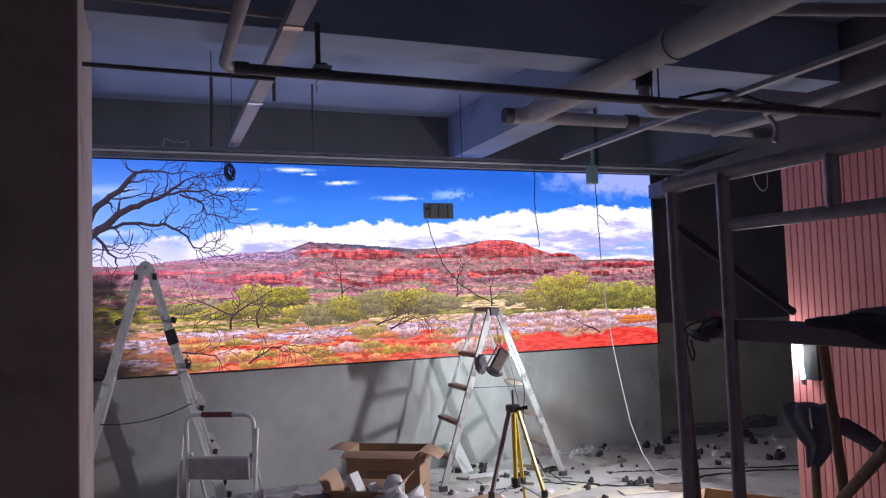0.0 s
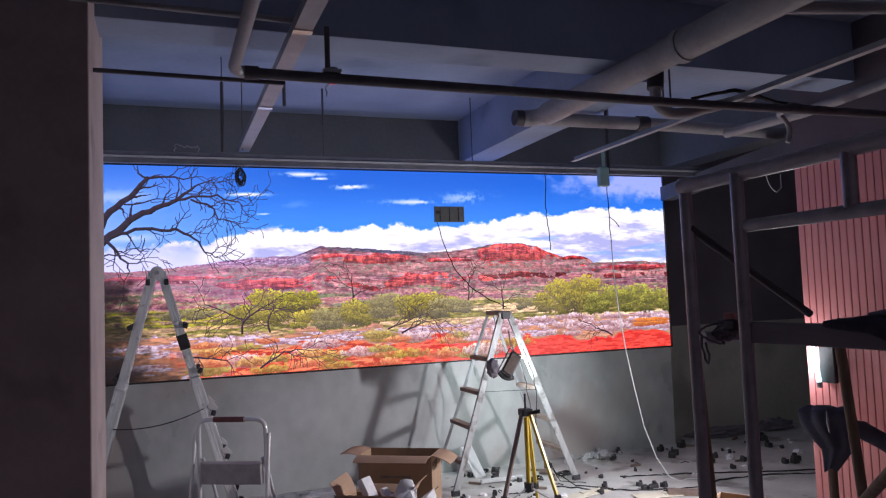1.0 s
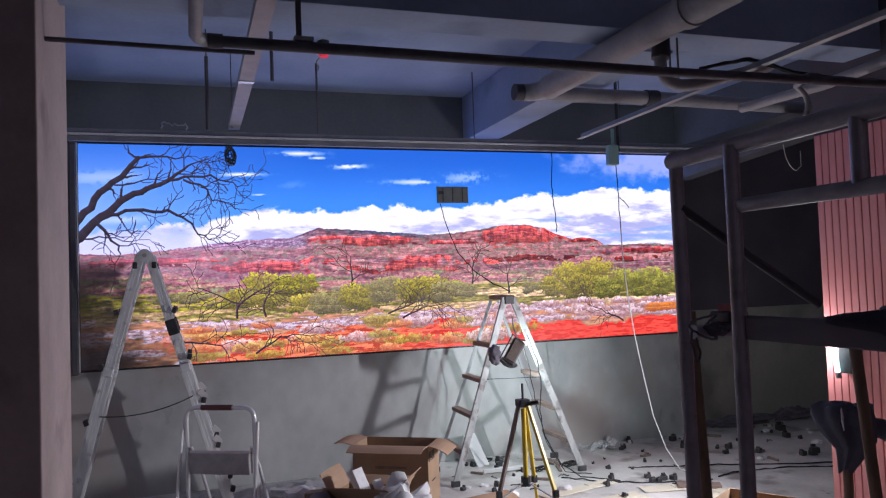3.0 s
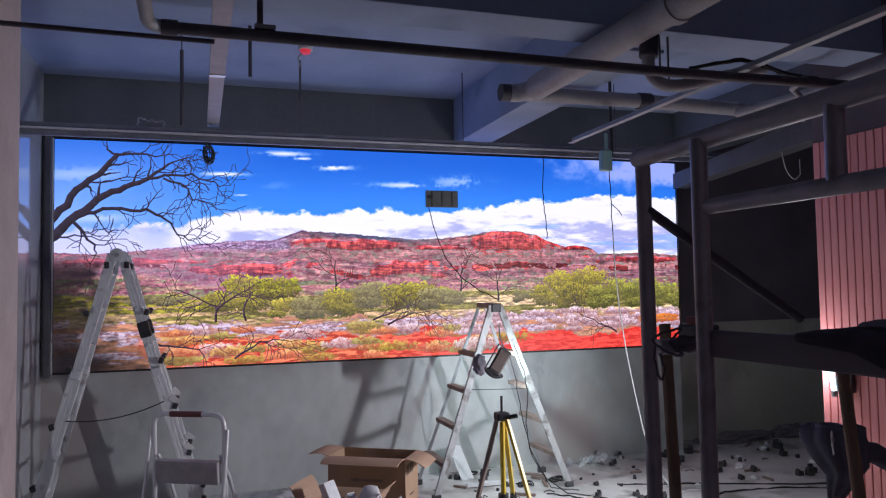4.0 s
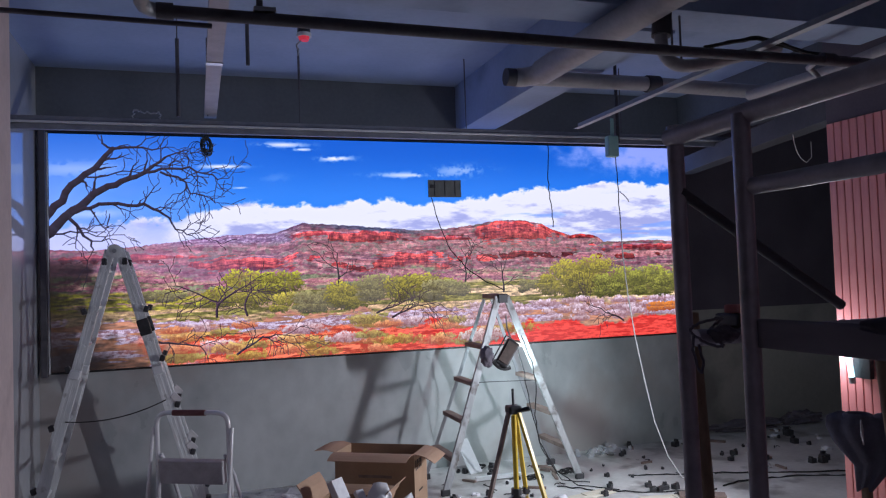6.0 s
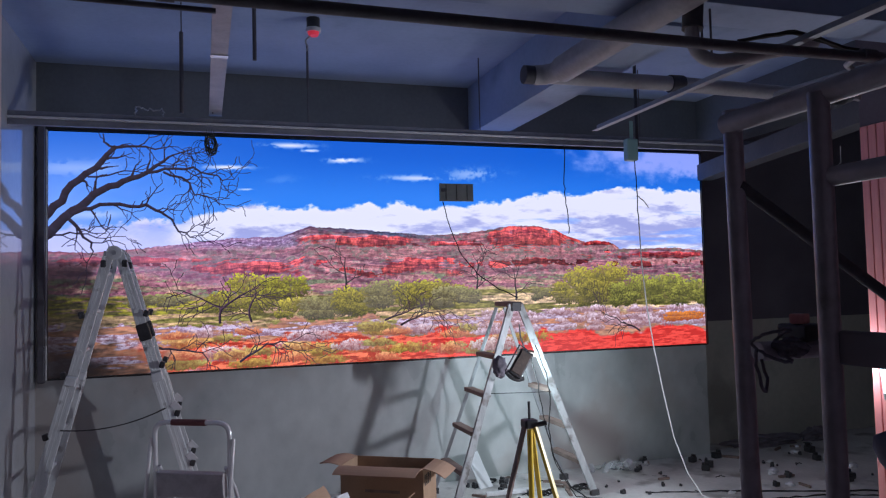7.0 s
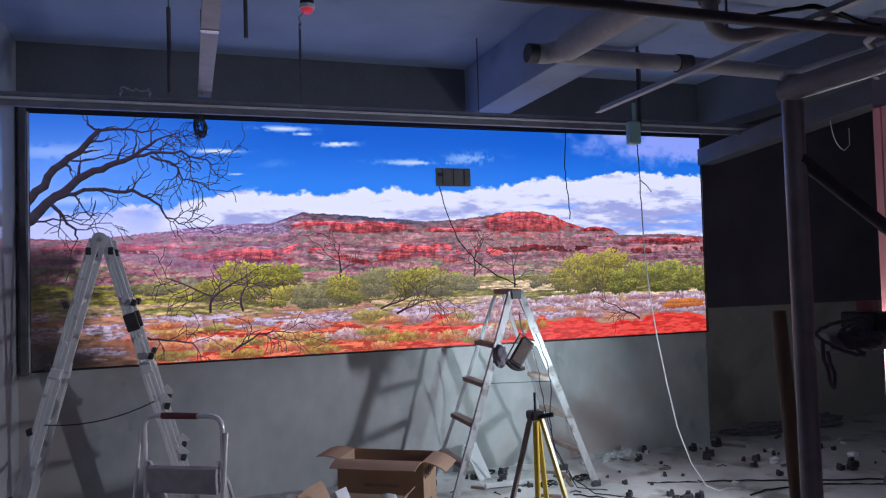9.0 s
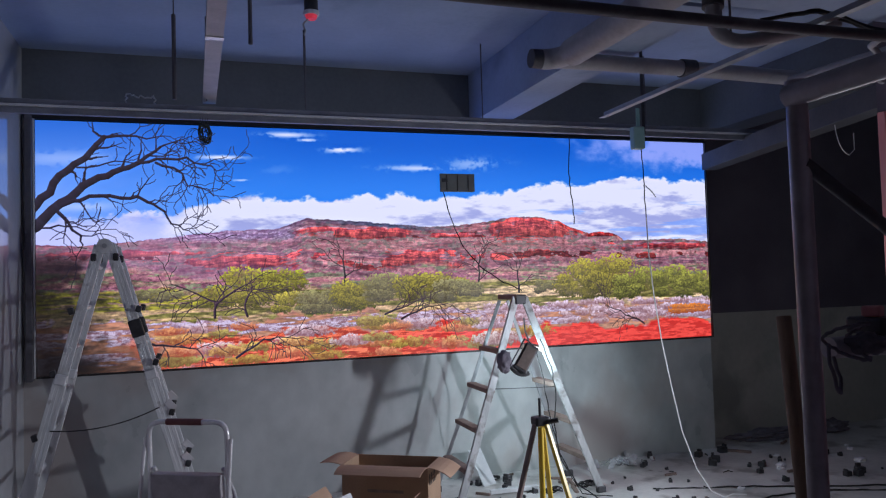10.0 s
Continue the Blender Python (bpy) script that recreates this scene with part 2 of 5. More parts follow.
# Unseen ground, added to keep world light from below off the ceiling.
structure("ground", span(-40, 40, -60, -9.82, -0.17, -0.02), M_DARK_WALL, "unseen dark ground added outside to block light from below", "ground")
structure("floor", span(-4, 11, -9.81, 2.2, -0.15, 0), M_FLOOR, "dusty grey concrete floor strewn with installation scraps", "floor")
structure("ceiling", span(-4, 11, -12, 2.2, CEIL, CEIL + 0.2), M_SLAB, "bare painted concrete ceiling slab of a shell room", "ceiling")
structure("wall_north", span(-0.09, 5.975, 0.03, 0.3, 0, 3.06), M_WALL, "smooth grey rendered wall under the led screen", "wall")
structure("wall_north_upper", span(-0.09, 5.975, 0.03, 0.3, 3.06, CEIL), M_UPPER, "dark grey wall strip above the led screen", "wall")
structure("wall_recess", span(5.975, 11, 0.42, 0.6, 0, 1.30), M_BAY, "dim grey plastered lower wall in the side bay", "wall")
structure("wall_recess_upper", span(5.975, 11, 0.40, 0.6, 1.30, CEIL), M_BLACK_WALL, "black painted upper wall in the side bay", "wall")
structure("wall_west", span(-0.35, -0.09, -2.81, 0.3, 0, CEIL), M_GLOSS, "polished grey side wall mirroring the screen", "wall")
structure("pillar", span(-0.55, 0.318, -3.585, -2.811, 0, CEIL, 0.006), M_PILLAR, "bare plastered square pillar beside the screen bay", "pillar")
structure("wall_west_near", span(-4, -3.8, -12, 0.3, 0, CEIL), M_DARK_WALL, "plain dark plastered side wall", "wall")
# Opening added in the unseen rear wall so that world fill reaches the room.
rear = span(-4, -3.0, -9.8, -9.6, 0, CEIL)
span(8.6, 11, -9.8, -9.6, 0, CEIL, 0, rear)
span(-3.0, 8.6, -9.8, -9.6, 3.2, CEIL, 0, rear)
structure("wall_south", rear, M_DARK_WALL, "unseen rear wall with an opening added for fill light", "wall")
structure("wall_east", span(9.6, 9.8, -12, 0.6, 0, CEIL), M_BLACK_WALL, "plain black side wall", "wall")
structure("cross_beam", span(-0.5, 9.6, -3.28, -2.98, 3.15, CEIL, 0.004), M_SLAB, "concrete downstand beam across the ceiling", "beam")
structure("long_beam", span(3.49, 3.81, -2.98, 0.03, 3.13, CEIL, 0.004), M_SLAB, "concrete downstand beam running to the screen wall", "beam")
structure("side_beam", span(5.975, 6.3, -2.98, 0.4, 3.13, CEIL, 0.004), M_UPPER, "dark downstand beam beside the screen bay", "beam")

# ---------------------------------------------------------------- the led screen and its desert picture
NX, NZ = 1400, 450
U, V = np.meshgrid((np.arange(NX) + 0.5) / NX, (np.arange(NZ) + 0.5) / NZ)
RNG = np.random.default_rng(7)


def cloudy(fx, fz, octaves=5, gain=0.55):
    """Smooth noise from 0 to 1 over the picture, fx by fz cells at its coarsest."""
    total, amp, out = 0, 1, np.zeros((NZ, NX))
    for _ in range(octaves):
        gx, gz = int(fx) + 2, int(fz) + 2
        g = RNG.random((gz, gx))
        x, z = U * fx, V * fz
        i, j = x.astype(int), z.astype(int)
        a, b = x - i, z - j
        a, b = a * a * (3 - 2 * a), b * b * (3 - 2 * b)
        out += amp * ((g[j, i] * (1 - a) + g[j, i + 1] * a) * (1 - b) + (g[j + 1, i] * (1 - a) + g[j + 1, i + 1] * a) * b)
        total, amp, fx, fz = total + amp, amp * gain, fx * 2.03, fz * 2.03
        if fx > NX or fz > NZ:
            break
    out /= total
    return np.clip((out - 0.5) * 1.9 + 0.5, 0, 1)


def step(x, lo, hi):
    t = np.clip((x - lo) / (hi - lo), 0, 1)
    return t * t * (3 - 2 * t)


def line(pts, x):
    return np.interp(x, [p[0] for p in pts], [p[1] for p in pts])


def mix(a, b, k):
    k = np.asarray(k)[..., None] if np.ndim(k) == 2 and np.ndim(a) else k
    return a + (b - a) * k


def rgb(r, g, b):
    return np.array([r, g, b], float) / 255


RIDGE = [(0, .512), (.054, .504), (.104, .518), (.186, .546), (.24, .564), (.293, .566), (.337, .613), (.402, .601), (.514, .572), (.558, .578), (.608, .598), (.644, .614), (.69, .62), (.727, .598), (.746, .566), (.779, .536), (.799, .547), (.828, .530), (.84, .502), (.945, .505), (1, .49)]
CLOUD = [(0, .60), (.09, .62), (.156, .64), (.202, .671), (.241, .703), (.31, .708), (.37, .683), (.403, .716), (.424, .736), (.445, .704), (.476, .728), (.502, .704), (.537, .711), (.63, .727), (.659, .759), (.725, .781), (.797, .783), (.847, .813), (.95, .817), (1, .82)]
CLIFF = [(0, .462), (.1, .47), (.163, .455), (.216, .43), (.263, .463), (.292, .43), (.328, .476), (.422, .41), (.465, .43), (.5, .475), (.539, .468), (.589, .438), (.697, .455), (.892, .43), (1, .438)]

n_big, n_mid, n_fine = cloudy(6, 3), cloudy(26, 14), cloudy(150, 64, 3)
n_strata, n_speck, n_grain = cloudy(14, 52, 5), cloudy(330, 130, 2), RNG.random((NZ, NX))
n_puff = cloudy(30, 14, 5, 0.6)
n_scr = cloudy(150, 96, 3)
# sky
pic = mix(rgb(6, 74, 178), rgb(34, 112, 212), step(V, 1.0, 0.66))
pic = mix(pic, rgb(128, 152, 226), 0.7 * step(U + 0.12 * n_big, 0.4, 0.08) * step(V, 1.2, 0.62))
pic = mix(pic, rgb(176, 186, 236), step(V, 0.64, 0.5) * 0.8)
veil = step(U + 0.14 * (n_mid - .5) + 0.5 * (V - 0.95), 0.74, 0.92) * step(V + 0.10 * (n_puff - .5), 0.83, 0.92)
pic = mix(pic, rgb(158, 160, 226), 0.75 * veil)
# the cloud bank
top = line(CLOUD, U) + 0.045 * (n_puff - 0.5) + 0.01 * (n_fine - 0.5)
bank = step(top - V, -0.004, 0.018)
under = step(top - V, 0.03, 0.2)
body = mix(rgb(204, 205, 220), rgb(140, 146, 194), step(0.8 * cloudy(16, 20, 5, 0.6) + 0.42 * under, 0.5, 0.98))
body = mix(body, rgb(178, 172, 222), 0.75 * step(U + 0.1 * (n_puff - .5), 0.26, 0.06))
gaps = step(cloudy(7, 22, 4), 0.62, 0.8) * step(top - V, 0.05, 0.12) * step(U, 0.55, 0.75)
body = mix(body, rgb(96, 140, 226), 0.55 * gaps)
pic = mix(pic, body, bank * mix(0.62, 1.0, step(U + 0.15 * (n_puff - .5), 0.06, 0.24)))
# thin high clouds
for cu, cv, ru, rv, k in ((.225, .868, .03, .010, .9), (.25, .773, .012, .006, .6), (.312, .972, .035, .012, .85), (.34, .952, .016, .008, .8), (.39, .913, .025, .014, .95), (.30, .82, .02, .02, .12), (.5, .838, .05, .014, .75), (.585, .862, .045, .03, .5), (.03, .85, .06, .03, .35), (.055, .66, .04, .02, .4)):
    d = ((U - cu - 0.35 * (V - cv)) / ru) ** 2 + ((V - cv) / rv) ** 2
    pic = mix(pic, rgb(214, 214, 232), k * np.exp(-d) * step(n_puff * 0.6 + n_fine * 0.4 + 0.6 * np.exp(-d), 0.5, 0.9))
# far mesas
ridge = line(RIDGE, U) + 0.006 * (n_fine - 0.5)
n_line, n_soft = cloudy(22, 60, 4), cloudy(60, 26, 4)
rock = mix(rgb(104, 74, 88), rgb(152, 94, 98), step(n_strata, 0.3, 0.75))
rock = mix(rock, rgb(112, 104, 102), 0.85 * step(n_soft * .6 + n_scr * .4, 0.42, 0.62))
rock = mix(rock, rgb(206, 158, 158), 0.45 * step(n_line, 0.64, 0.8))
rock = mix(rock, rgb(96, 54, 68), 0.5 * step(n_line, 0.34, 0.2))
faces, lift, apron = np.zeros((NZ, NX)), np.zeros((NZ, NX)), np.zeros((NZ, NX))
for cu, cv, ru, rv in ((.27, .432, .06, .038), (.43, .548, .075, .028), (.5, .428, .06, .048), (.68, .566, .085, .052), (.8, .532, .03, .014), (.92, .47, .1, .018), (.06, .47, .06, .015), (.56, .53, .05, .010), (.12, .47, .07, .012)):
    hill = np.exp(-(((U - cu) / ru) ** 2 + np.abs((V - cv + 0.3 * rv * ((U - cu) / ru) ** 2) / rv) ** 2.2) * 1.15)
    lift = np.where(hill > faces, (V - cv) / rv, lift)
    faces = np.maximum(faces, hill)
    apron = np.maximum(apron, np.exp(-(((U - cu) / (ru * 1.25)) ** 2 + ((V - cv + 1.7 * rv) / (rv * 1.1)) ** 2)))
shelf = np.exp(-((V - line(CLIFF, U) + 0.012) / 0.016) ** 2) * step(n_soft, 0.35, 0.6) * (0.55 + 0.45 * step(U, 0.15, 0.3))
ledge = np.exp(-((V - line(RIDGE, U) + 0.045) / 0.014) ** 2) * step(n_mid, 0.35, 0.6) * step(U, 0.25, 0.35)
faces = np.maximum(faces, np.maximum(0.9 * shelf, 0.8 * ledge))
rib = cloudy(150, 18, 4, 0.7)
# strata that follow the ridge, thin ledges lit from above
depth = line(RIDGE, U) - V + 0.018 * (n_mid - 0.5) + 0.01 * (n_soft - 0.5)
seam = np.random.default_rng(3).random(400)
bed = np.interp(np.clip(depth, 0, 0.4) * 210, np.arange(400), seam)
rock = mix(rock, mix(rgb(100, 64, 80), rgb(182, 120, 122), bed), 0.42)
rock = mix(rock, rgb(158, 104, 102), 0.55 * apron)
rock = mix(rock, rgb(92, 84, 80), 0.6 * step(0.65 * n_scr + 0.35 * n_soft, 0.52, 0.72))
rock = mix(rock, mix(rgb(112, 38, 48), rgb(184, 74, 72), step(0.34 * rib + 0.3 * n_line + 0.36 * bed, 0.26, 0.78)), 0.88 * step(faces + 0.65 * (n_soft - 0.5) + 0.3 * (bed - 0.5), 0.3, 0.6))
rock *= (1 + 0.3 * np.clip(lift + 0.3 * (rib - 0.5), -1, 1) * step(faces, 0.25, 0.5))[..., None]
rock = mix(rock, rgb(92, 48, 64), 0.55 * np.exp(-((V - line(CLIFF, U) + 0.05) / 0.012) ** 2) * step(n_soft, 0.4, 0.6))
rock = mix(rock, mix(rgb(110, 92, 128), rgb(154, 138, 172), step(0.35 * n_speck + 0.65 * bed, 0.35, 0.75)), 0.8 * step(U + 0.06 * (n_mid - .5), 0.37, 0.27) * step(V, 0.5, 0.54))
rock = mix(rock, rgb(70, 72, 96), 0.85 * np.exp(-((U - .44) / .1) ** 2) * step(V - ridge, -0.026, -0.012))
rock *= (0.7 + 0.26 * n_fine + 0.2 * n_scr + 0.1 * n_speck + 0.06 * n_grain)[..., None]
rock = mix(rock, rgb(150, 112, 148), 0.38 * step(U + 0.08 * (n_mid - .5), 0.42, 0.12))
land = step(ridge - V, 0.0, 0.005)
pic = mix(pic, rock, land)
# talus with scrub below the cliffs
foot = line(CLIFF, U) - 0.055 + 0.03 * (n_mid - 0.5)
scrub = mix(rgb(142, 94, 104), rgb(112, 108, 88), step(n_scr * .4 + n_strata * .6, 0.36, 0.64))
scrub = mix(scrub, rgb(186, 126, 124), 0.5 * step(n_line, 0.6, 0.78))
pic = mix(pic, scrub * (0.66 + 0.34 * n_scr + 0.16 * n_speck + 0.08 * n_grain)[..., None], step(foot - V, 0, 0.03))
# the plain: streaks of dry grass, olive scrub and bare tan ground
n_streak, n_long = cloudy(80, 120, 4), cloudy(12, 60, 4)
plain = mix(rgb(154, 128, 96), rgb(112, 104, 58), step(n_long, 0.35, 0.65))
plain = mix(plain, rgb(190, 168, 132), 0.5 * step(U + 0.1 * (n_mid - .5), 0.5, 0.62) * step(n_long, 0.62, 0.4))
plain = mix(plain, rgb(118, 112, 36), 0.8 * step(U + 0.06 * (n_mid - .5), 0.26, 0.2) * step(n_streak, 0.3, 0.6) * step(V, 0.22, 0.26))
plain *= (0.66 + 0.42 * n_streak + 0.16 * n_speck + 0.08 * n_grain)[..., None]
pic = mix(pic, plain, step(0.325 + 0.03 * (n_mid - .5) - V, 0, 0.02))


def twig(a, b, w0, w1, colour, k=0.95):
    """A tapering stroke between two places of the picture."""
    (u0, v0), (u1, v1) = a, b
    asp = SW / 1.92
    i0, i1 = sorted((int((min(u0, u1) - .01) * NX), int((max(u0, u1) + .01) * NX) + 1))
    j0, j1 = sorted((int((min(v0, v1) - .03) * NZ), int((max(v0, v1) + .03) * NZ) + 1))
    i0, i1, j0, j1 = max(i0, 0), min(i1, NX), max(j0, 0), min(j1, NZ)
    if i1 <= i0 or j1 <= j0:
        return
    uu, vv = U[j0:j1, i0:i1] * asp, V[j0:j1, i0:i1]
    dx, dy = (u1 - u0) * asp, v1 - v0
    t = np.clip(((uu - u0 * asp) * dx + (vv - v0) * dy) / (dx * dx + dy * dy + 1e-9), 0, 1)
    d = np.hypot(uu - u0 * asp - t * dx, vv - v0 - t * dy)
    w = w0 + (w1 - w0) * t
    m = np.clip((w - d) / 0.0022 + 0.6, 0, 1) * k
    shade = 1 + 0.32 * np.clip(((uu - u0 * asp) * dy - (vv - v0) * dx) / (np.hypot(dx, dy) + 1e-6) / (w + 1e-6), -1, 1) * -1
    pic[j0:j1, i0:i1] = mix(pic[j0:j1, i0:i1], colour[None, None] * shade[..., None], m)


def branch(pts, w0, w1, colour, rnd, depth=2, crook=0.006, twigs=0.55):
    """A crooked branch with side twigs."""
    n = len(pts) - 1
    for s in range(n):
        a, b = pts[s], pts[s + 1]
        k = max(2, int(math.hypot((b[0] - a[0]) * 3.1, b[1] - a[1]) / 0.03))
        prev = a
        for i in range(1, k + 1):
            f = (s + i / k) / n
            q = (a[0] + (b[0] - a[0]) * i / k + rnd.uniform(-1, 1) * crook / 3, a[1] + (b[1] - a[1]) * i / k + rnd.uniform(-1, 1) * crook)
            if i == k:
                q = b
            w = w0 + (w1 - w0) * f
            twig(prev, q, w, w * 0.97, colour)
            if depth and rnd.random() < twigs * (0.4 + f):
                ang = math.atan2(q[1] - prev[1], (q[0] - prev[0]) * 3.1) + rnd.choice((-1, 1)) * rnd.uniform(0.4, 1.1)
                ln = rnd.uniform(0.05, 0.13) * (0.6 if depth == 1 else 1)
                mid = (q[0] + math.cos(ang) * ln * .5 / 3.1, q[1] + math.sin(ang) * ln * .5)
                ang += rnd.uniform(-.5, .5)
                end = (mid[0] + math.cos(ang) * ln * .5 / 3.1, mid[1] + math.sin(ang) * ln * .5)
                branch([q, mid, end], w * 0.55, 0.0012, colour, rnd, depth - 1, crook * .7, twigs)
            prev = q


n_leaf = 0.6 * cloudy(520, 170, 2) + 0.4 * cloudy(120, 40, 3)


def bush(cu, cv, ru, rv, seed, light, dark):
    """A shrub of leafy lobes, lit from above, ragged at the rim and broken by gaps."""
    rnd = random.Random(seed)
    i0, i1, j0, j1 = max(int((cu - 1.5 * ru) * NX), 0), min(int((cu + 1.5 * ru) * NX), NX), max(int((cv - 1.5 * rv) * NZ), 0), min(int((cv + 1.5 * rv) * NZ), NZ)
    if i1 <= i0 or j1 <= j0:
        return
    x, z = (U[j0:j1, i0:i1] - cu) / ru, (V[j0:j1, i0:i1] - cv) / rv
    leaf, speck, grain = n_leaf[j0:j1, i0:i1], n_speck[j0:j1, i0:i1], n_grain[j0:j1, i0:i1]
    mass, lit = np.full(x.shape, -1.0), np.zeros(x.shape)
    for _ in range(11):
        lx, lr = rnd.uniform(-.75, .75), rnd.uniform(.35, .6)
        lz = rnd.uniform(-.55, .6 - 0.5 * abs(lx))
        m = 1 - ((x - lx) ** 2 + (z - lz) ** 2) / lr ** 2
        lit = np.where(m > mass, 0.5 + 0.45 * (z - lz) / lr, lit)
        mass = np.maximum(mass, m)
    cover = step(mass + 0.8 * (leaf - 0.5) + 0.6 * (speck - 0.5), -0.1, 0.5) * (0.72 + 0.28 * step(leaf, 0.2, 0.5))
    t = np.clip(lit * 0.55 + 0.24 * z + 0.1 + 0.5 * (leaf - 0.5) + 0.2 * (speck - 0.5) + 0.14 * (grain - 0.5) + 0.06, 0, 1)
    pic[j0:j1, i0:i1] = mix(pic[j0:j1, i0:i1], dark + (light - dark) * t[..., None], cover)


GREEN, OLIVE = (rgb(164, 150, 60), rgb(60, 56, 32)), (rgb(142, 134, 86), rgb(66, 60, 48))
TWIG = rgb(58, 44, 48)
for a in ((.388, .32, .388, .47, .02), (.592, .27, .592, .45, .02), (.655, .26, .652, .4, .014)):
    rr_ = random.Random(int(a[0] * 1000))
    branch([(a[0], a[1]), ((a[0] + a[2]) / 2, (a[1] + a[3]) / 2), (a[2], a[3])], .006, .002, TWIG, rr_, 2, .006, 1.2)
bush(.14, .30, .04, .03, 3, *OLIVE)
bush(.245, .315, .062, .105, 4, *GREEN)
bush(.30, .35, .03, .06, 5, rgb(158, 152, 50), rgb(62, 56, 26))
for k, (cu, cv, ru, rv) in enumerate(((.33, .25, .045, .06), (.38, .255, .05, .06), (.42, .28, .045, .075), (.47, .305, .055, .085), (.515, .31, .055, .08), (.555, .285, .04, .055))):
    bush(cu, cv, ru, rv, 10 + k, *(OLIVE if k % 2 else GREEN))
bush(.70, .29, .02, .04, 20, *OLIVE)
for k, (cu, cv, ru, rv) in enumerate(((.77, .30, .055, .10), (.82, .325, .06, .11), (.87, .28, .05, .09), (.93, .285, .05, .09), (.98, .27, .05, .085))):
    bush(cu, cv, ru, rv, 30 + k, *(GREEN if k < 2 else (rgb(150, 148, 64), rgb(50, 50, 28))))
for path in ([(.213, .2), (.215, .263), (.196, .29), (.159, .343)], [(.215, .255), (.235, .3), (.262, .34)], [(.255, .2), (.252, .25), (.262, .31)]):
    branch(path, .006, .0018, TWIG, random.Random(len(path)), 2, .006, 1.0)
# pale brush and red earth in front
brush = cloudy(200, 120, 3)
pale = mix(rgb(128, 96, 104), rgb(174, 156, 170), step(0.45 * brush + 0.3 * n_streak + 0.25 * n_grain, 0.2, 0.8))
pale = mix(pale, mix(rgb(178, 122, 92), rgb(124, 86, 66), n_streak), 0.85 * step(cloudy(14, 34, 4), 0.45, 0.62))
pic = mix(pic, pale, step(0.205 + 0.05 * (n_mid - 0.5) + 0.02 * (n_fine - .5) - V, 0, 0.02))
red = mix(mix(rgb(150, 56, 40), rgb(176, 44, 38), step(U, .4, .62)), mix(rgb(206, 104, 74), rgb(206, 66, 56), step(U, .4, .62)), step(0.55 * n_streak + 0.25 * n_fine + 0.2 * n_grain, 0.25, 0.75))
earth = 0.135 - 0.03 * step(U, .5, .65) + 0.06 * (n_mid - 0.5)
pic = mix(pic, red, step(earth - V, 0, 0.02) * step(U + 0.1 * n_mid, 0.17, 0.24))
n_hair = 0.6 * cloudy(420, 110, 2) + 0.4 * RNG.random((NZ, NX))


def tuft(cu, cv, ru, rv, light, dark):
    """A low dome of dry grass, pale on top and fading into the earth."""
    i0, i1, j0, j1 = max(int((cu - 1.4 * ru) * NX), 0), min(int((cu + 1.4 * ru) * NX), NX), max(int((cv - rv) * NZ), 0), min(int((cv + 1.4 * rv) * NZ), NZ)
    if i1 <= i0 or j1 <= j0:
        return
    x, z = (U[j0:j1, i0:i1] - cu) / ru, (V[j0:j1, i0:i1] - cv) / rv
    hair, fine = n_hair[j0:j1, i0:i1], n_fine[j0:j1, i0:i1]
    m = 1 - x * x - np.where(z > 0, z * z, 3 * z * z)
    t = np.clip(0.3 + 0.65 * z + 0.55 * (hair - 0.5) + 0.4 * (fine - 0.5), 0, 1)[..., None]
    pic[j0:j1, i0:i1] = mix(pic[j0:j1, i0:i1], dark + (light - dark) * t, 0.85 * step(m + 0.7 * (hair - 0.5) + 0.7 * (fine - 0.5), -0.05, 0.7))


rnd = random.Random(5)
for _ in range(50):
    cv = rnd.uniform(.0, .16)
    cu = rnd.uniform(.14, .7 - 1.2 * max(0, .1 - cv))
    c = rnd.choice(((rgb(200, 158, 92), rgb(120, 72, 40)), (rgb(176, 146, 66), rgb(104, 76, 34)), (rgb(190, 168, 172), rgb(120, 82, 86)), (rgb(200, 136, 92), rgb(136, 64, 44)), (rgb(168, 150, 78), rgb(96, 78, 42))))
    s_ = rnd.uniform(.6, 1.3) * (1.25 - 2.5 * cv)
    tuft(cu, cv, .034 * s_, .034 * s_, *c)
for _ in range(60):
    cu, cv = rnd.uniform(.6, 1.0), rnd.uniform(.1, .2)
    tuft(cu, cv, rnd.uniform(.014, .034), .026, rgb(192, 172, 180), rgb(122, 86, 90))
bush(.965, .15, .04, .03, 77, rgb(204, 128, 60), rgb(130, 66, 34))
for path in ([(.446, .184), (.48, .219), (.515, .255)], [(.47, .16), (.5, .2), (.54, .22)], [(.872, .083), (.838, .129), (.799, .195)], [(.13, .11), (.16, .09), (.19, .075), (.2, .02)], [(.24, .03), (.275, .1), (.33, .1)]):
    branch(path, .005, .0015, TWIG, random.Random(len(path) + 3), 2, .008, 1.1)
# shade under the near tree
pic *= (1 - 0.72 * step(U + 0.08 * (n_mid - .5), 0.12, 0.03) * step(V, 0.52, 0.42))[..., None]
pic *= (1 - 0.5 * step(U, 0.2, 0.05) * step(V, 0.16, 0.05))[..., None]
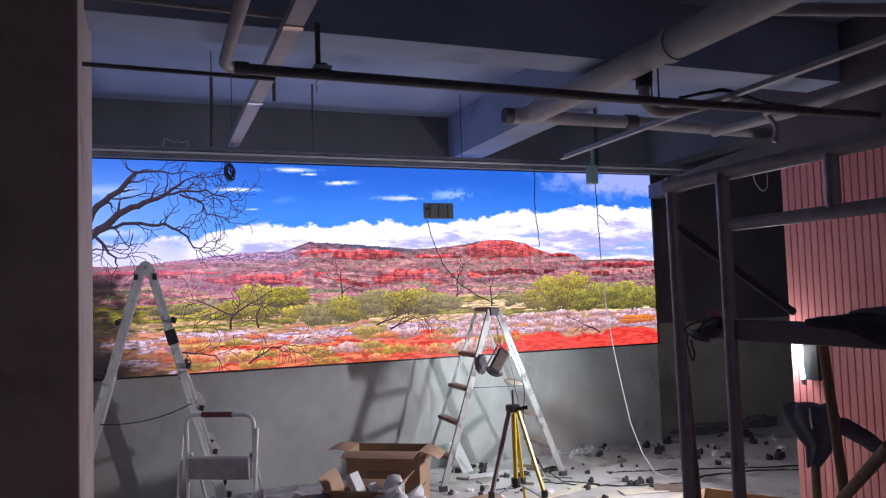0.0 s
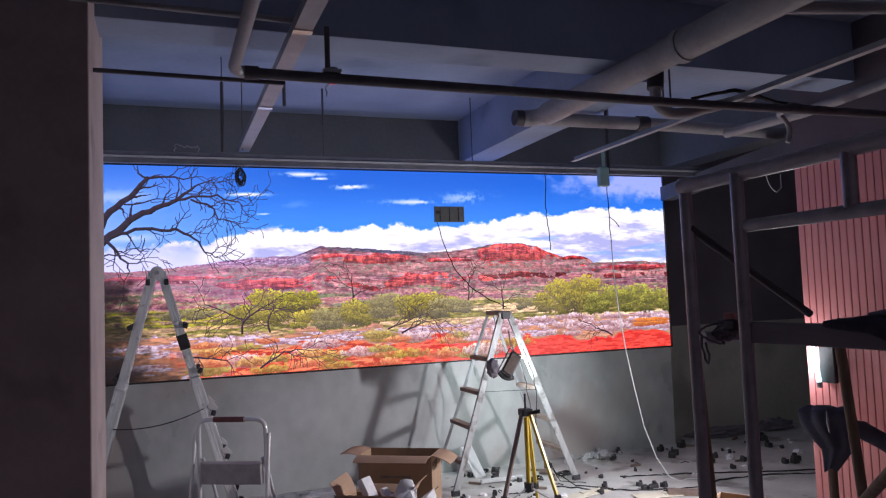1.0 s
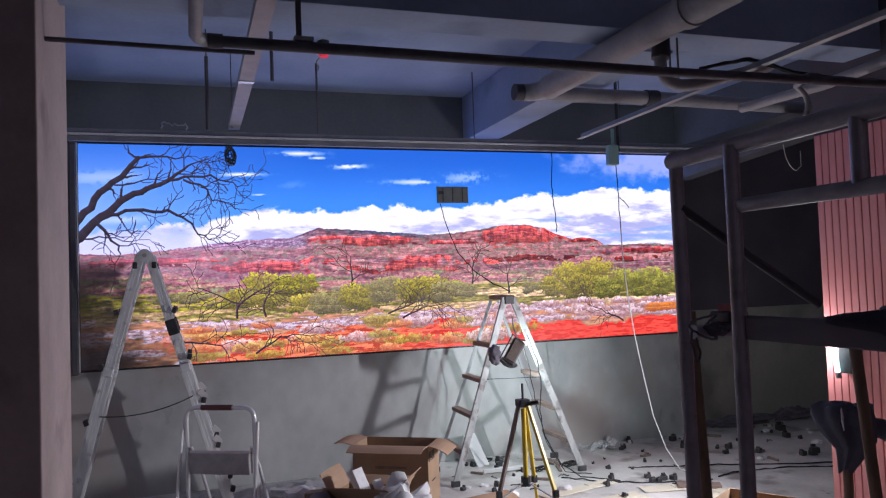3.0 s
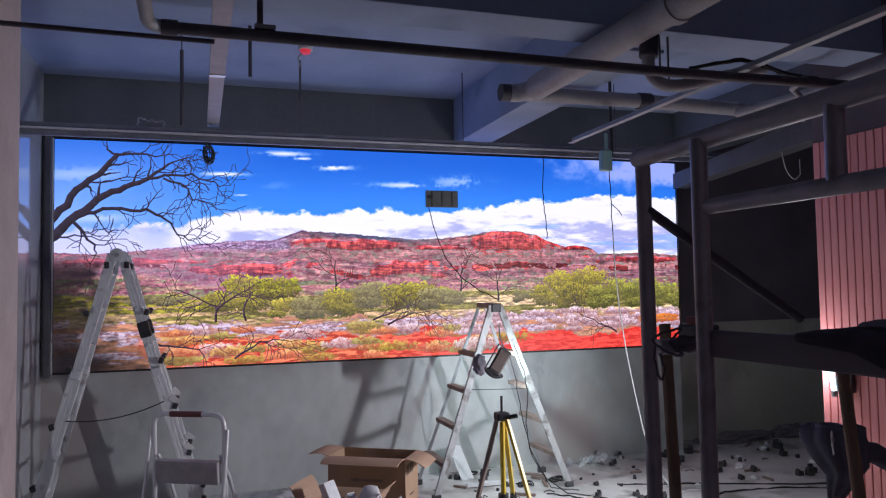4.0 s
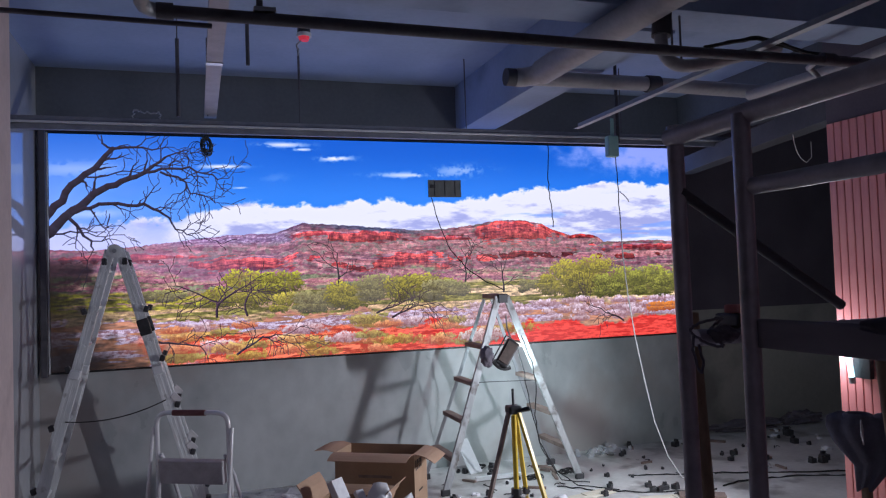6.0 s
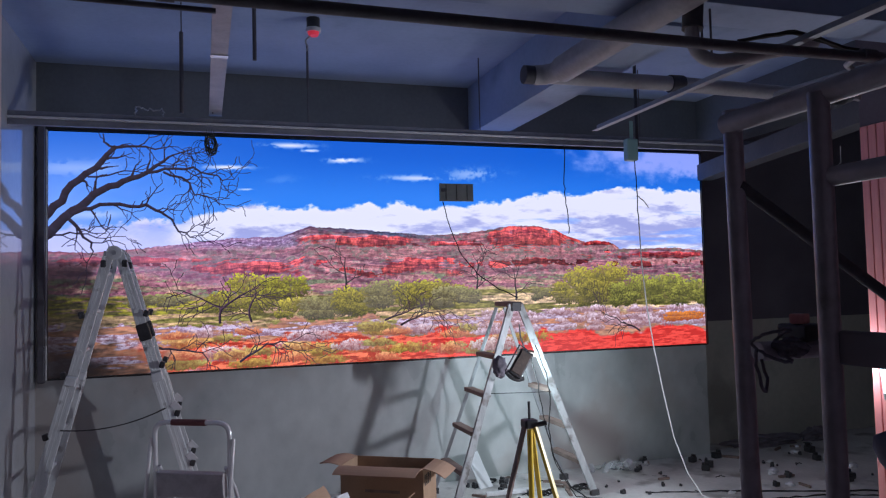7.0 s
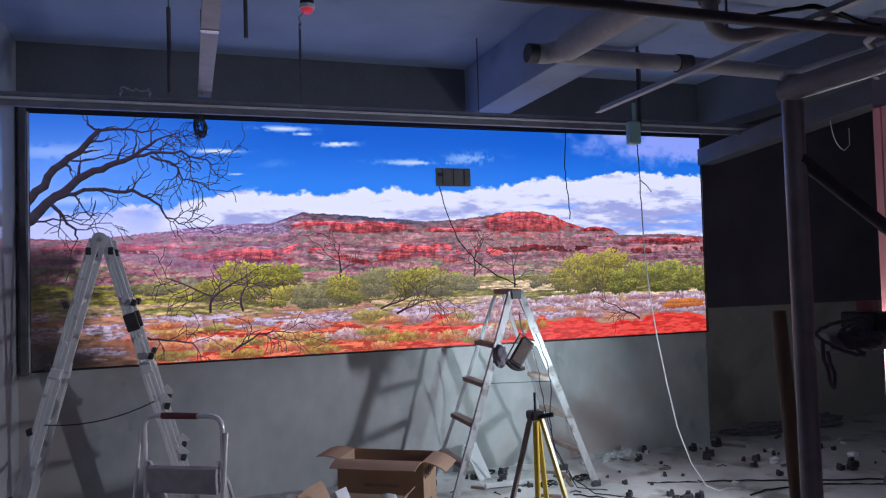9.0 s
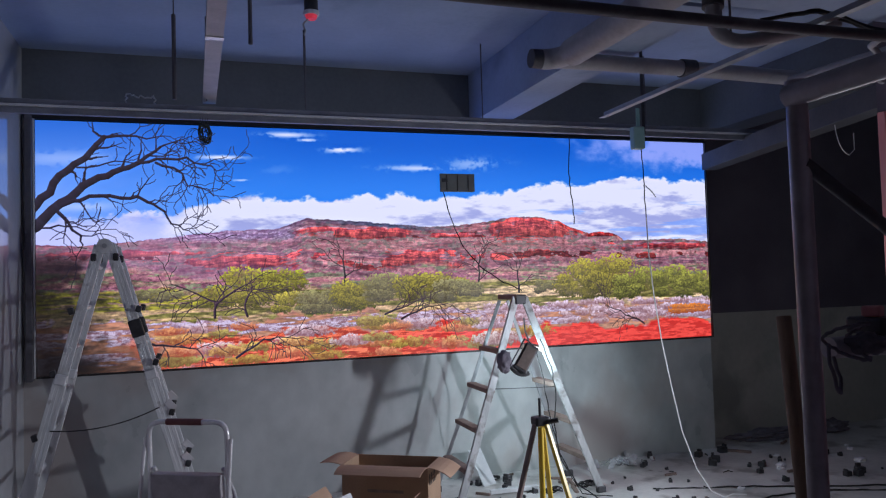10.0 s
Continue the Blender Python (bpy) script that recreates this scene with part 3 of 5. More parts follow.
# the bare tree
BARK = rgb(28, 22, 34)
rt = random.Random(11)
branch([(-.01, .62), (.001, .664), (.037, .802), (.065, .883), (.08, .939)], 0.0186, 0.0095, BARK, rt, 2, 0.007, 0.34)
branch([(.08, .939), (.109, .947), (.131, .937), (.16, .95)], 0.0066, 0.0014, BARK, rt, 2, 0.008, 0.78)
branch([(.08, .939), (.067, .962), (.066, .995)], 0.0053, 0.0021, BARK, rt, 1, 0.008, 0.36)
branch([(-.01, .55), (.001, .581), (.019, .646), (.055, .743), (.09, .798), (.12, .837)], 0.0239, 0.0095, BARK, rt, 2, 0.007, 0.30)
branch([(.12, .837), (.142, .888), (.153, .914), (.187, .954)], 0.0080, 0.0014, BARK, rt, 2, 0.009, 0.86)
branch([(.12, .837), (.153, .857), (.18, .865), (.202, .835), (.218, .81), (.233, .815)], 0.0066, 0.0014, BARK, rt, 2, 0.009, 0.86)
branch([(.142, .84), (.164, .82), (.175, .796), (.181, .746), (.198, .74), (.213, .709)], 0.0053, 0.0014, BARK, rt, 2, 0.009, 0.78)
branch([(.03, .664), (.062, .701), (.119, .702), (.138, .671), (.152, .64), (.16, .59), (.175, .565), (.188, .546)], 0.0086, 0.0014, BARK, rt, 2, 0.009, 0.68)
branch([(.025, .64), (.037, .598), (.052, .544), (.054, .508)], 0.0080, 0.0027, BARK, rt, 2, 0.009, 0.58)
branch([(.006, .575), (.026, .586), (.047, .58), (.068, .561), (.093, .569)], 0.0040, 0.0010, BARK, rt, 2, 0.009, 0.78)
branch([(.048, .815), (.083, .835), (.123, .843)], 0.0040, 0.0014, BARK, rt, 1, 0.007, 0.36)


def blurred(a, r):
    for ax in (0, 1):
        c = np.cumsum(np.pad(a, [(r + 1, r) if d == ax else (0, 0) for d in range(3)], mode="edge"), axis=ax)
        n = a.shape[ax]
        a = (np.take(c, np.arange(2 * r + 1, n + 2 * r + 1), ax) - np.take(c, np.arange(n), ax)) / (2 * r + 1)
    return a


# crisp, strongly coloured picture: local contrast, then saturation and depth of the land
pic = pic + (0.7 * (pic - blurred(pic, 2)) + 0.35 * (pic - blurred(pic, 10))) * (0.3 + 0.7 * land)[..., None]
pic = pic + 0.12 * land[..., None] * (pic - 0.5)
pic = 0.06 + 0.94 * np.clip(pic, 0, 1)
LIN = np.where(pic <= 0.04045, pic / 12.92, ((pic + 0.055) / 1.055) ** 2.4)

led_screen = thing("led_screen", 0, 0, SZ0, 0, "wide led wall screen showing a red desert landscape", "led screen")


def led_face():
    me = bpy.data.meshes.new("display")
    xs, zs = U * SW, V * 1.92
    co = np.stack([xs, np.zeros_like(xs), zs], -1).reshape(-1, 3).astype(np.float32)
    idx = np.arange(NX * NZ).reshape(NZ, NX)
    quads = np.stack([idx[:-1, :-1], idx[:-1, 1:], idx[1:, 1:], idx[1:, :-1]], -1).reshape(-1, 4)
    me.vertices.add(len(co))
    me.vertices.foreach_set("co", co.ravel())
    me.loops.add(quads.size)
    me.loops.foreach_set("vertex_index", quads.ravel().astype(np.int32))
    me.polygons.add(len(quads))
    me.polygons.foreach_set("loop_start", np.arange(0, quads.size, 4, dtype=np.int32))
    me.update(calc_edges=True)
    lay = me.color_attributes.new("diodes", "FLOAT_COLOR", "POINT")
    lay.data.foreach_set("color", np.concatenate([LIN, np.ones((NZ, NX, 1))], -1).astype(np.float32).ravel())
    m = bpy.data.materials.new("led_diodes")
    m.use_nodes = True
    nt = m.node_tree
    b = nt.nodes["Principled BSDF"]
    b.inputs["Base Color"].default_value = (0.02, 0.02, 0.022, 1)
    b.inputs["Roughness"].default_value = 0.6
    at = nt.nodes.new("ShaderNodeAttribute")
    at.attribute_name = "diodes"
    nt.links.new(at.outputs["Color"], b.inputs["Emission Color"])
    b.inputs["Emission Strength"].default_value = SCREEN_POWER
    me.materials.append(m)
    ob = new("display", me)
    ob.parent = led_screen
    BASE[ob.name] = BASE[led_screen.name]


led_face()
part("side_edge", span(-0.062, -0.016, -0.05, 0.03, -0.03, 1.95, 0.004), M_PIPE_DARK, led_screen, "black side edge strip")
part("trim_strip", span(-0.014, -0.003, -0.012, 0.03, -0.01, 1.93, 0.002), M_ALU, led_screen, "bare aluminium edge strip")
part("side_edge", span(SW + 0.003, SW + 0.012, -0.02, 0.03, -0.01, 1.93, 0.002), M_FRAME, led_screen)
part("bottom_edge", span(0, SW, -0.012, 0.03, -0.014, -0.003, 0.002), M_FRAME, led_screen)
part("top_edge", span(-0.075, SW, -0.012, 0.03, 1.925, 1.975, 0.002), M_FRAME, led_screen)
part("backing", span(0, SW, 0.004, 0.03, 0, 1.92), M_FRAME, led_screen)

# a dark module hung in front of the lit screen
mod = thing("led_module", 3.335, -0.02, 2.506, 0, "unlit dark led module hanging off the screen", "led module")
part("face", box(0, -0.008, 0.08, 0.322, 0.014, 0.16, None, 0.002), mat("dead_diodes", (0.12, 0.13, 0.12), (0.2, 0.21, 0.2), 0.5, scale=8, fine=300), mod)
for k in range(3):
    part("back_rib", box(-0.1 + 0.1 * k, -0.017, 0.08, 0.006, 0.006, 0.14), M_DARKPL, mod)
part("socket", box(-0.12, -0.018, 0.1, 0.05, 0.008, 0.03), M_DARKPL, mod)
solo("module_cable", tube(wiggle([(3.2, -0.04, 2.5), (3.26, -0.12, 2.2), (3.3, -0.25, 2.0), (3.38, -0.4, 1.84), (3.5, -0.6, 1.7), (3.6, -0.74, 1.63)], 0.006, 3, 4), 0.0045, 8), M_RUBBER, "thin black ribbon cable from the dark module to the ladder", "cable", smooth=60)


# ---------------------------------------------------------------- pink board wall
structure("wall_board_backing", span(5.2, 5.42, -9, -2.69, 0, 2.7), M_DARK_WALL, "dark backing wall behind salmon boards", "wall")
structure("wall_board_header", span(5.19, 5.42, -9, -2.69, 2.7, CEIL), M_BLACK_WALL, "dim plastered wall strip above the salmon boards", "wall")


# ---------------------------------------------------------------- ceiling services
def sprinkler_pipe():
    t = thing("sprinkler_pipe", 0.96, -3.55, 2.84, 0, "dark iron sprinkler pipe with elbow under the ceiling", "pipe")
    part("main_run", tube([(0.99, -3.55, 2.842), (3.5, -3.55, 2.83), (6.4, -3.55, 2.85)], 0.026, 16), M_PIPE_DARK, t, world=True, smooth=50)
    part("coupling", tube([(0.985, -3.55, 2.842), (1.05, -3.55, 2.842)], 0.033, 16), M_PIPE_DARK, t, world=True, smooth=50)
    part("coupling", tube([(4.30, -3.55, 2.843), (4.38, -3.55, 2.843)], 0.034, 16), M_PIPE_DARK, t, world=True, smooth=50)
    part("elbow", tube(arc((1.0, -3.55, 2.842), (0.935, -3.55, 2.842), (0.935, -3.63, 2.85), 8), 0.029, 16), M_STEEL, t, "grey pipe elbow", world=True, smooth=50)
    part("branch_run", tube([(0.935, -3.62, 2.85), (0.935, -6.4, 2.86)], 0.028, 16), M_PVC, t, "grey branch pipe", world=True, smooth=50)
    part("clamp", box(1.405, -3.55, 2.875, 0.09, 0.05, 0.02, None, 0.004), M_STEEL, t, world=True)
    part("hanger", box(1.385, -3.55, 2.985, 0.026, 0.012, 0.23, None, 0.003), M_PIPE_DARK, t, "dark flat hanger strap", world=True)


sprinkler_pipe()
solo("conduit", tube([(0.32, -3.4, 2.853), (1.2, -3.385, 2.85)], 0.011, 10), M_PIPE_DARK, "thin dark conduit fixed to the pillar", "conduit", smooth=50)
solo("conduit", tube([(-0.5, -3.72, 3.075), (1.22, -3.70, 3.057)], 0.014, 10), M_PVC, "thin pale conduit under the ceiling", "conduit", smooth=50)

trunking = thing("cable_trunking", 1.235, -0.86, 3.0, 0, "pale sheet metal cable trunking hung under the ceiling", "cable trunking")
for k, (y0, y1) in enumerate(((-2.3, -0.86), (-3.72, -2.31), (-5.2, -3.73))):
    b = span(1.192, 1.278, y0, y1, 3.0, 3.004)
    span(1.192, 1.196, y0, y1, 3.004, 3.05, 0, b)
    span(1.274, 1.278, y0, y1, 3.004, 3.05, 0, b)
    part("channel", b, M_STEEL, trunking, world=True)
    part("joint_plate", span(1.189, 1.281, y0 - 0.03, y0 + 0.02, 2.995, 2.999), M_CHROME, trunking, "bright joint plate", world=True)

duct = thing("drain_pipe", 3.28, -2.15, 3.0, 0, "fat grey plastic drain pipe with elbow under the ceiling", "pipe")
part("long_run", tube([(3.27, -2.32, 3.06), (3.27, -3.9, 3.055)], 0.082, 24), M_PVC, duct, world=True, smooth=40)
part("long_run", tube([(3.27, -3.9, 3.055), (3.27, -8.5, 3.05)], 0.088, 24), M_PVC, duct, world=True, smooth=40)
part("collar", tube([(3.27, -3.84, 3.055), (3.27, -3.9, 3.055)], 0.097, 24), M_PVC, duct, world=True, smooth=40)
part("elbow", tube(arc((3.27, -2.36, 3.06), (3.27, -2.15, 3.06), (3.15, -2.15, 3.06), 8), 0.062, 20), M_PVC, duct, world=True, smooth=40)
part("end_cap", tube([(3.17, -2.15, 3.06), (3.08, -2.15, 3.06)], 0.058, 20), M_PVC_DARK, duct, "dark end cap", world=True, smooth=40)
part("cross_run", tube([(3.2, -2.15, 3.062), (4.17, -2.15, 3.065)], 0.05, 20), M_PVC, duct, world=True, smooth=40)
part("coupling", tube([(4.15, -2.15, 3.065), (4.25, -2.15, 3.065)], 0.06, 20), M_PVC_DARK, duct, "dark coupling", world=True, smooth=40)
part("cross_run", tube([(4.25, -2.15, 3.065), (5.95, -2.18, 3.03)], 0.05, 20), M_PVC, duct, world=True, smooth=40)

trap = thing("pipe_trap", 3.49, -3.42, 2.85, 0, "grey plastic pipe trap under the fat drain pipe", "pipe")
part("drop", tube([(3.43, -3.40, 3.09), (3.41, -3.41, 2.95)], 0.05, 16), M_PVC_DARK, trap, "dark socket", world=True, smooth=50)
part("bend", tube(arc((3.41, -3.41, 2.97), (3.38, -3.42, 2.76), (3.62, -3.41, 2.812), 10) + [Vector((3.78, -3.40, 2.85)), Vector((4.25, -3.3, 2.98))], 0.034, 16), M_PVC, trap, world=True, smooth=50)
bundle = [(3.6, -3.5, 2.87), (3.76, -3.5, 2.91), (3.94, -3.5, 2.945), (4.12, -3.5, 2.915), (4.25, -3.5, 2.885), (4.48, -3.5, 2.87), (4.77, -3.5, 2.864), (5.09, -3.5, 2.87)]
cables = thing("cable_bundle", 3.6, -3.5, 2.85, 0, "dark cable bundle sagging along the sprinkler pipe", "cable")
for k in range(3):
    off = Vector((0, 0.009 * math.cos(k * 1.57), 0.009 * math.sin(k * 1.57)))
    part("cable", tube(wiggle([Vector(p) + off for p in bundle], 0.003, 30 + k, 4), 0.007, 8), M_RUBBER, cables, world=True, smooth=60)
for x in (3.625, 3.68):
    solo("threaded_rod", tube([(x, -3.2, 3.15), (x, -3.2, 2.9)], 0.006, 8), M_PIPE_DARK, "thin dark threaded hanger rod", "hanger rod", group="hanger rods")

strut = thing("steel_angle", 3.95, -1.5, 2.86, 0, "pale steel angle hung slanting under the ceiling", "steel angle")
b = beam((3.96, -1.46, 2.88), (3.92, -5.3, 2.885), 0.045, 0.004, 0)
beam((3.98, -1.46, 2.9), (3.94, -5.3, 2.905), 0.004, 0.045, 0, 0, b)
part("angle", b, M_STEEL, strut, world=True)
solo("branch_pipe", tube([(3.3, -4.56, 3.0), (3.9, -4.85, 2.95), (5.0, -5.3, 2.92)], 0.03, 14), M_PVC, "grey branch pipe off the drain pipe", "pipe", smooth=50)
solo("branch_pipe", tube([(4.9, -2.3, 2.98), (4.88, -3.1, 2.95), (4.76, -3.95, 2.95), (4.6, -6.0, 2.95)], 0.035, 14), M_PVC, "grey branch pipe near the salmon wall", "pipe", smooth=50)
solo("pipe_hook", tube([(4.31, -3.52, 2.85)] + arc((4.36, -3.40, 2.84), (4.52, -3.37, 2.78), (4.46, -3.36, 2.67), 8), 0.016, 12), M_PVC, "short crooked grey pipe stub", "pipe", smooth=50)
solo("side_channel", beam((6.02, 0.0, 2.83), (5.3, -2.85, 2.83), 0.16, 0.16, 0.004), M_BEAM, "dark boxed beam over the opening beside the screen", "beam", kind="structure")

rail = thing("hanging_rail", 0, -0.85, 2.885, 0, "long dull metal ceiling rail hung before the screen", "ceiling rail")
part("rail_bar", span(-0.09, 6.2, -0.872, -0.832, 2.885, 2.925, 0.003), M_HANGRAIL, rail, world=True)
part("rail_lip", span(-0.09, 6.2, -0.888, -0.820, 2.928, 2.944, 0.003), M_ALU, rail, "bright rail lip", world=True)
part("rail_bar", span(-0.09, 6.2, -0.872, -0.832, 2.947, 2.98, 0.003), M_HANGRAIL, rail, world=True)
for x, y, z, r, knee in ((1.023, -1.52, 2.86, 0.004, 3.377), (1.469, -1.56, 3.215, 0.013, CEIL), (1.9, -0.85, 2.985, 0.009, 3.25), (1.216, -0.977, 2.99, 0.004, 3.3), (3.27, -0.85, 2.985, 0.005, 3.2), (4.74, -0.85, 2.985, 0.005, 3.3)):
    low = 0.013 if x < 1.1 else min(r, 0.004)
    b = tube([(x, y, CEIL + 0.01), (x, y, min(knee, CEIL) if knee < CEIL else z)], r, 10)
    if knee < CEIL:
        tube([(x, y, knee), (x, y, z)], low, 10, b)
    solo("hanger_rod", b, M_PIPE_DARK, "dark hanger rod from the ceiling", "hanger rod", group="hanger rods", smooth=50)
brk = thing("wire_bracket", 0.79, -0.85, 2.985, 0, "small twist of pale wire on the rail", "wire")
part("wire", tube(wiggle([(-0.09, 0, 0.0), (-0.085, 0, 0.06), (-0.03, 0, 0.045), (0.04, 0, 0.04), (0.085, 0, 0.055), (0.095, 0, 0.0)], 0.01, 4, 4), 0.006, 6), M_STEEL, brk, smooth=60)

det = thing("smoke_detector", 1.866, -1.427, 3.44, 0, "round smoke detector with a red ring on the ceiling", "smoke detector")
part("base", tube([(0, 0, 0.135), (0, 0, 0.06)], 0.045, 24), M_DARKPL, det, smooth=40)
part("ring", tube([(0, 0, 0.06), (0, 0, 0.035)], 0.052, 24), M_WHITE, det, "white ring", smooth=40)
part("head", tube([(0, 0, 0.035), (0, 0, 0.01)], 0.04, 24, taper=0.8), M_RED_HEAD, det, "glowing red head", smooth=40)
solo("detector_wire", tube(wiggle([(1.85, -1.42, 3.46), (1.815, -1.41, 3.42), (1.83, -1.4, 3.38), (1.82, -1.4, 3.35)], 0.004, 8, 4), 0.006, 8), M_STEEL, "short grey loose wire below the smoke detector", "wire", smooth=60)

M_COIL = mat("grey_cable_sheath", (0.035, 0.045, 0.045), (0.075, 0.09, 0.085), 0.55, scale=20, bump=0.05)
coil = thing("cable_coil", 1.2, -0.87, 2.66, 0, "coil of thin dark cable hung from the rail", "cable coil")
rc = random.Random(6)
for k in range(14):
    ox, oz, rx, rz, tl_ = rc.uniform(-.012, .012), rc.uniform(-.012, .012), rc.uniform(.014, .044), rc.uniform(.03, .08), rc.uniform(-.2, .15)
    part("loop", tube([(ox + rx * math.cos(a) + tl_ * rz * math.sin(a), 0.006 * k - 0.036 + 0.008 * math.sin(a * 2 + k), 0.13 + oz + rz * math.sin(a)) for a in (i * math.pi / 12 for i in range(25))], 0.0032, 6, caps=False), M_COIL, coil, smooth=60)
for k in range(3):
    part("loose_loop", tube([(-0.045 - .012 * k + (0.04 + .012 * k) * math.cos(a), 0, 0.10 - .012 * k + (0.055 + .016 * k) * math.sin(a)) for a in (i * math.pi / 12 for i in range(25))], 0.002, 6, caps=False), M_COIL, coil, smooth=60)
part("wire_end", tube(wiggle([(-0.08, 0, 0.05), (-0.11, 0, 0.0), (-0.1, 0, -0.09), (-0.04, 0, -0.17)], 0.005, 2, 4), 0.002, 6), M_COIL, coil, smooth=60)
for k in range(4):
    part("tie", tube([(-0.024 + .014 * k, 0, 0.19), (-0.027 + .017 * k, 0, 0.24)], 0.0025, 6), M_COIL, coil)

hang = thing("junction_box", 4.47, -1.13, 2.72, 0, "pale teal plastic box hung on a strap under the ceiling", "junction box")
part("box_body", box(0, 0, 0.09, 0.1, 0.07, 0.18, None, 0.012), M_CYAN, hang)
part("strap", box(0.01, 0, 0.25, 0.03, 0.012, 0.16, None, 0.002), M_CYAN, hang, "teal strap")
solo("drop_rod", tube([(4.55, -1.1, CEIL), (4.55, -1.1, 2.85)], 0.014, 8), M_DARKPL, "dark drop rod over the teal box", "hanger rod")
solo("hanging_cable", tube(wiggle([(4.5, -1.13, 2.74), (4.51, -1.13, 2.5), (4.52, -1.13, 2.2)], 0.004, 6, 5), 0.004, 6), M_RUBBER, "thin dark cable hung from the teal box", "cable", smooth=60)
solo("hanging_cable", tube([(4.52, -1.13, 2.2), (4.53, -1.13, 1.9), (4.55, -1.15, 1.55), (4.59, -1.17, 1.2), (4.64, -1.2, 0.85), (4.70, -1.23, 0.5), (4.78, -1.28, 0.22), (4.87, -1.33, 0.05), (4.95, -1.38, 0.008), (5.06, -1.33, 0.006), (5.15, -1.38, 0.006)], 0.005, 8), M_WHITE, "white cable hanging down to the floor", "cable", smooth=60)
solo("cable_tie", tube(wiggle([(4.50, -1.14, 2.43), (4.55, -1.15, 2.40), (4.60, -1.15, 2.34)], 0.01, 5, 3), 0.004, 6), M_STEEL, "bent tie knotted to the hanging cable", "cable tie", smooth=60)
solo("hanging_cable", tube(wiggle([(4.007, -0.85, 2.89), (4.0, -0.85, 2.6), (4.01, -0.85, 2.4), (4.03, -0.85, 2.15)], 0.008, 9, 5), 0.004, 6), M_RUBBER, "thin dark cable hanging before the screen", "cable", smooth=60)
solo("hook_cable", tube(arc((5.46, -2.1, 2.76), (5.46, -2.12, 2.56), (5.58, -2.1, 2.54), 8) + [Vector((5.63, -2.1, 2.58)), Vector((5.63, -2.1, 2.7))], 0.0032, 8), M_WHITE, "loop of pale cable under the boxed beam", "cable", smooth=60)


# ---------------------------------------------------------------- ladders and work lamp
def rail_profile(a, b, width, depth):
    """A grooved ladder rail from a to b: two raised lips with a sunk web, its broad face across the rungs."""
    a, b = Vector(a), Vector(b)
    d = (b - a).normalized()
    n = Vector((0, 1, 0))
    s = d.cross(n).normalized()
    m = Matrix((s, n, d)).transposed().to_4x4()
    c, ln = (a + b) / 2, (b - a).length
    out = None
    for off, w, dp in ((-0.36 * width, 0.28 * width, depth), (0.36 * width, 0.28 * width, depth), (0, 0.46 * width, depth * 0.84), (0.0, 0.10 * width, depth * 0.93)):
        p = c + s * off
        out = box(p.x, p.y, p.z, w, dp, ln - 0.002 * (dp < depth), m, 0.0025, out)
    return out


def articulated_ladder():
    t = thing("aluminium_ladder", 0.556, -0.7, 0, 0, "aluminium folding ladder stood open before the screen", "ladder")
    y0, y1 = -0.10, 0.28
    for side, foot in ((-1, -0.575), (1, 0.60)):
        top, low = Vector((0.03 * side, 0, 2.03)), Vector((foot, 0, 0.03))

        def at(z, y=0.0, out=0.0):
            f = (2.03 - z) / 2.0
            return Vector((top.x + (low.x - top.x) * f + out * side, y, z))
        for y in (y0, y1):
            o = -0.026 if y < 0 else 0.026
            leg = part("rail", rail_profile(at(2.03, y), at(0.86, y), 0.068, 0.026), M_RAIL, t)
            lower = part("rail", rail_profile(at(1.16, y + o), at(0.03, y + o), 0.082, 0.026), M_RAIL, t)
            part("foot", beam(at(0.0, y + o), at(0.11, y + o), 0.06, 0.05, 0.006), M_RUBBER, lower, "black rubber foot")
            part("sleeve_collar", beam(at(1.19, y + o * 0.5), at(1.13, y + o * 0.5), 0.09, 0.07, 0.006), M_ALU, lower, "bright sleeve collar")
            for z in ((1.60, 1.20, 0.80, 0.38) if side < 0 else (1.60, 1.24, 0.90, 0.55, 0.2)):
                p = at(z, y + o, 0.055)
                part("lock_knob", box(p.x, p.y, p.z, 0.036, 0.05, 0.045, pose(0, 0, 0, 0, 16 * side, 0), 0.008), M_DARKPL, leg, "black lock knob")
            if side > 0:
                p = at(1.47, y)
                part("hinge_lock", box(p.x, p.y, p.z, 0.082, 0.04, 0.12, pose(0, 0, 0, 0, -16, 0), 0.008), M_DARKPL, leg, "black hinge lock")
                for z in (0.93, 0.57):
                    p = at(z, y + o, 0.05)
                    part("latch", beam(p + Vector((-0.02, -0.012, 0.045)), p + Vector((0.03, -0.012, -0.01)), 0.012, 0.05, 0.003), M_CHROME, leg, "bright spring latch")
        for k in range(7):
            z = 0.27 + 0.27 * k
            p = at(z)
            part("rung", tube([(p.x, y0 - 0.03, z), (p.x, y1 + 0.03, z)], 0.016, 12), M_RAIL, t, smooth=50)
    for y in (y0, y1):
        part("hinge", tube([(0, y - 0.02, 2.025), (0, y + 0.02, 2.025)], 0.05, 20), M_RAIL, t, smooth=40)
        part("hinge_pin", tube([(0, y - 0.028, 2.025), (0, y + 0.028, 2.025)], 0.016, 12), M_STEEL, t, smooth=40)
        for s in (-1, 1):
            part("hinge_tab", box(0.068 * s, y, 1.95, 0.035, 0.05, 0.05, None, 0.008), M_DARKPL, t, "black hinge tab")
    part("strap", tube(sag((-0.33, y0 - 0.045, 0.84), (0.33, y0 - 0.045, 0.94), 0.05), 0.004, 8), M_RUBBER, t, "dark slack strap", smooth=60)


articulated_ladder()


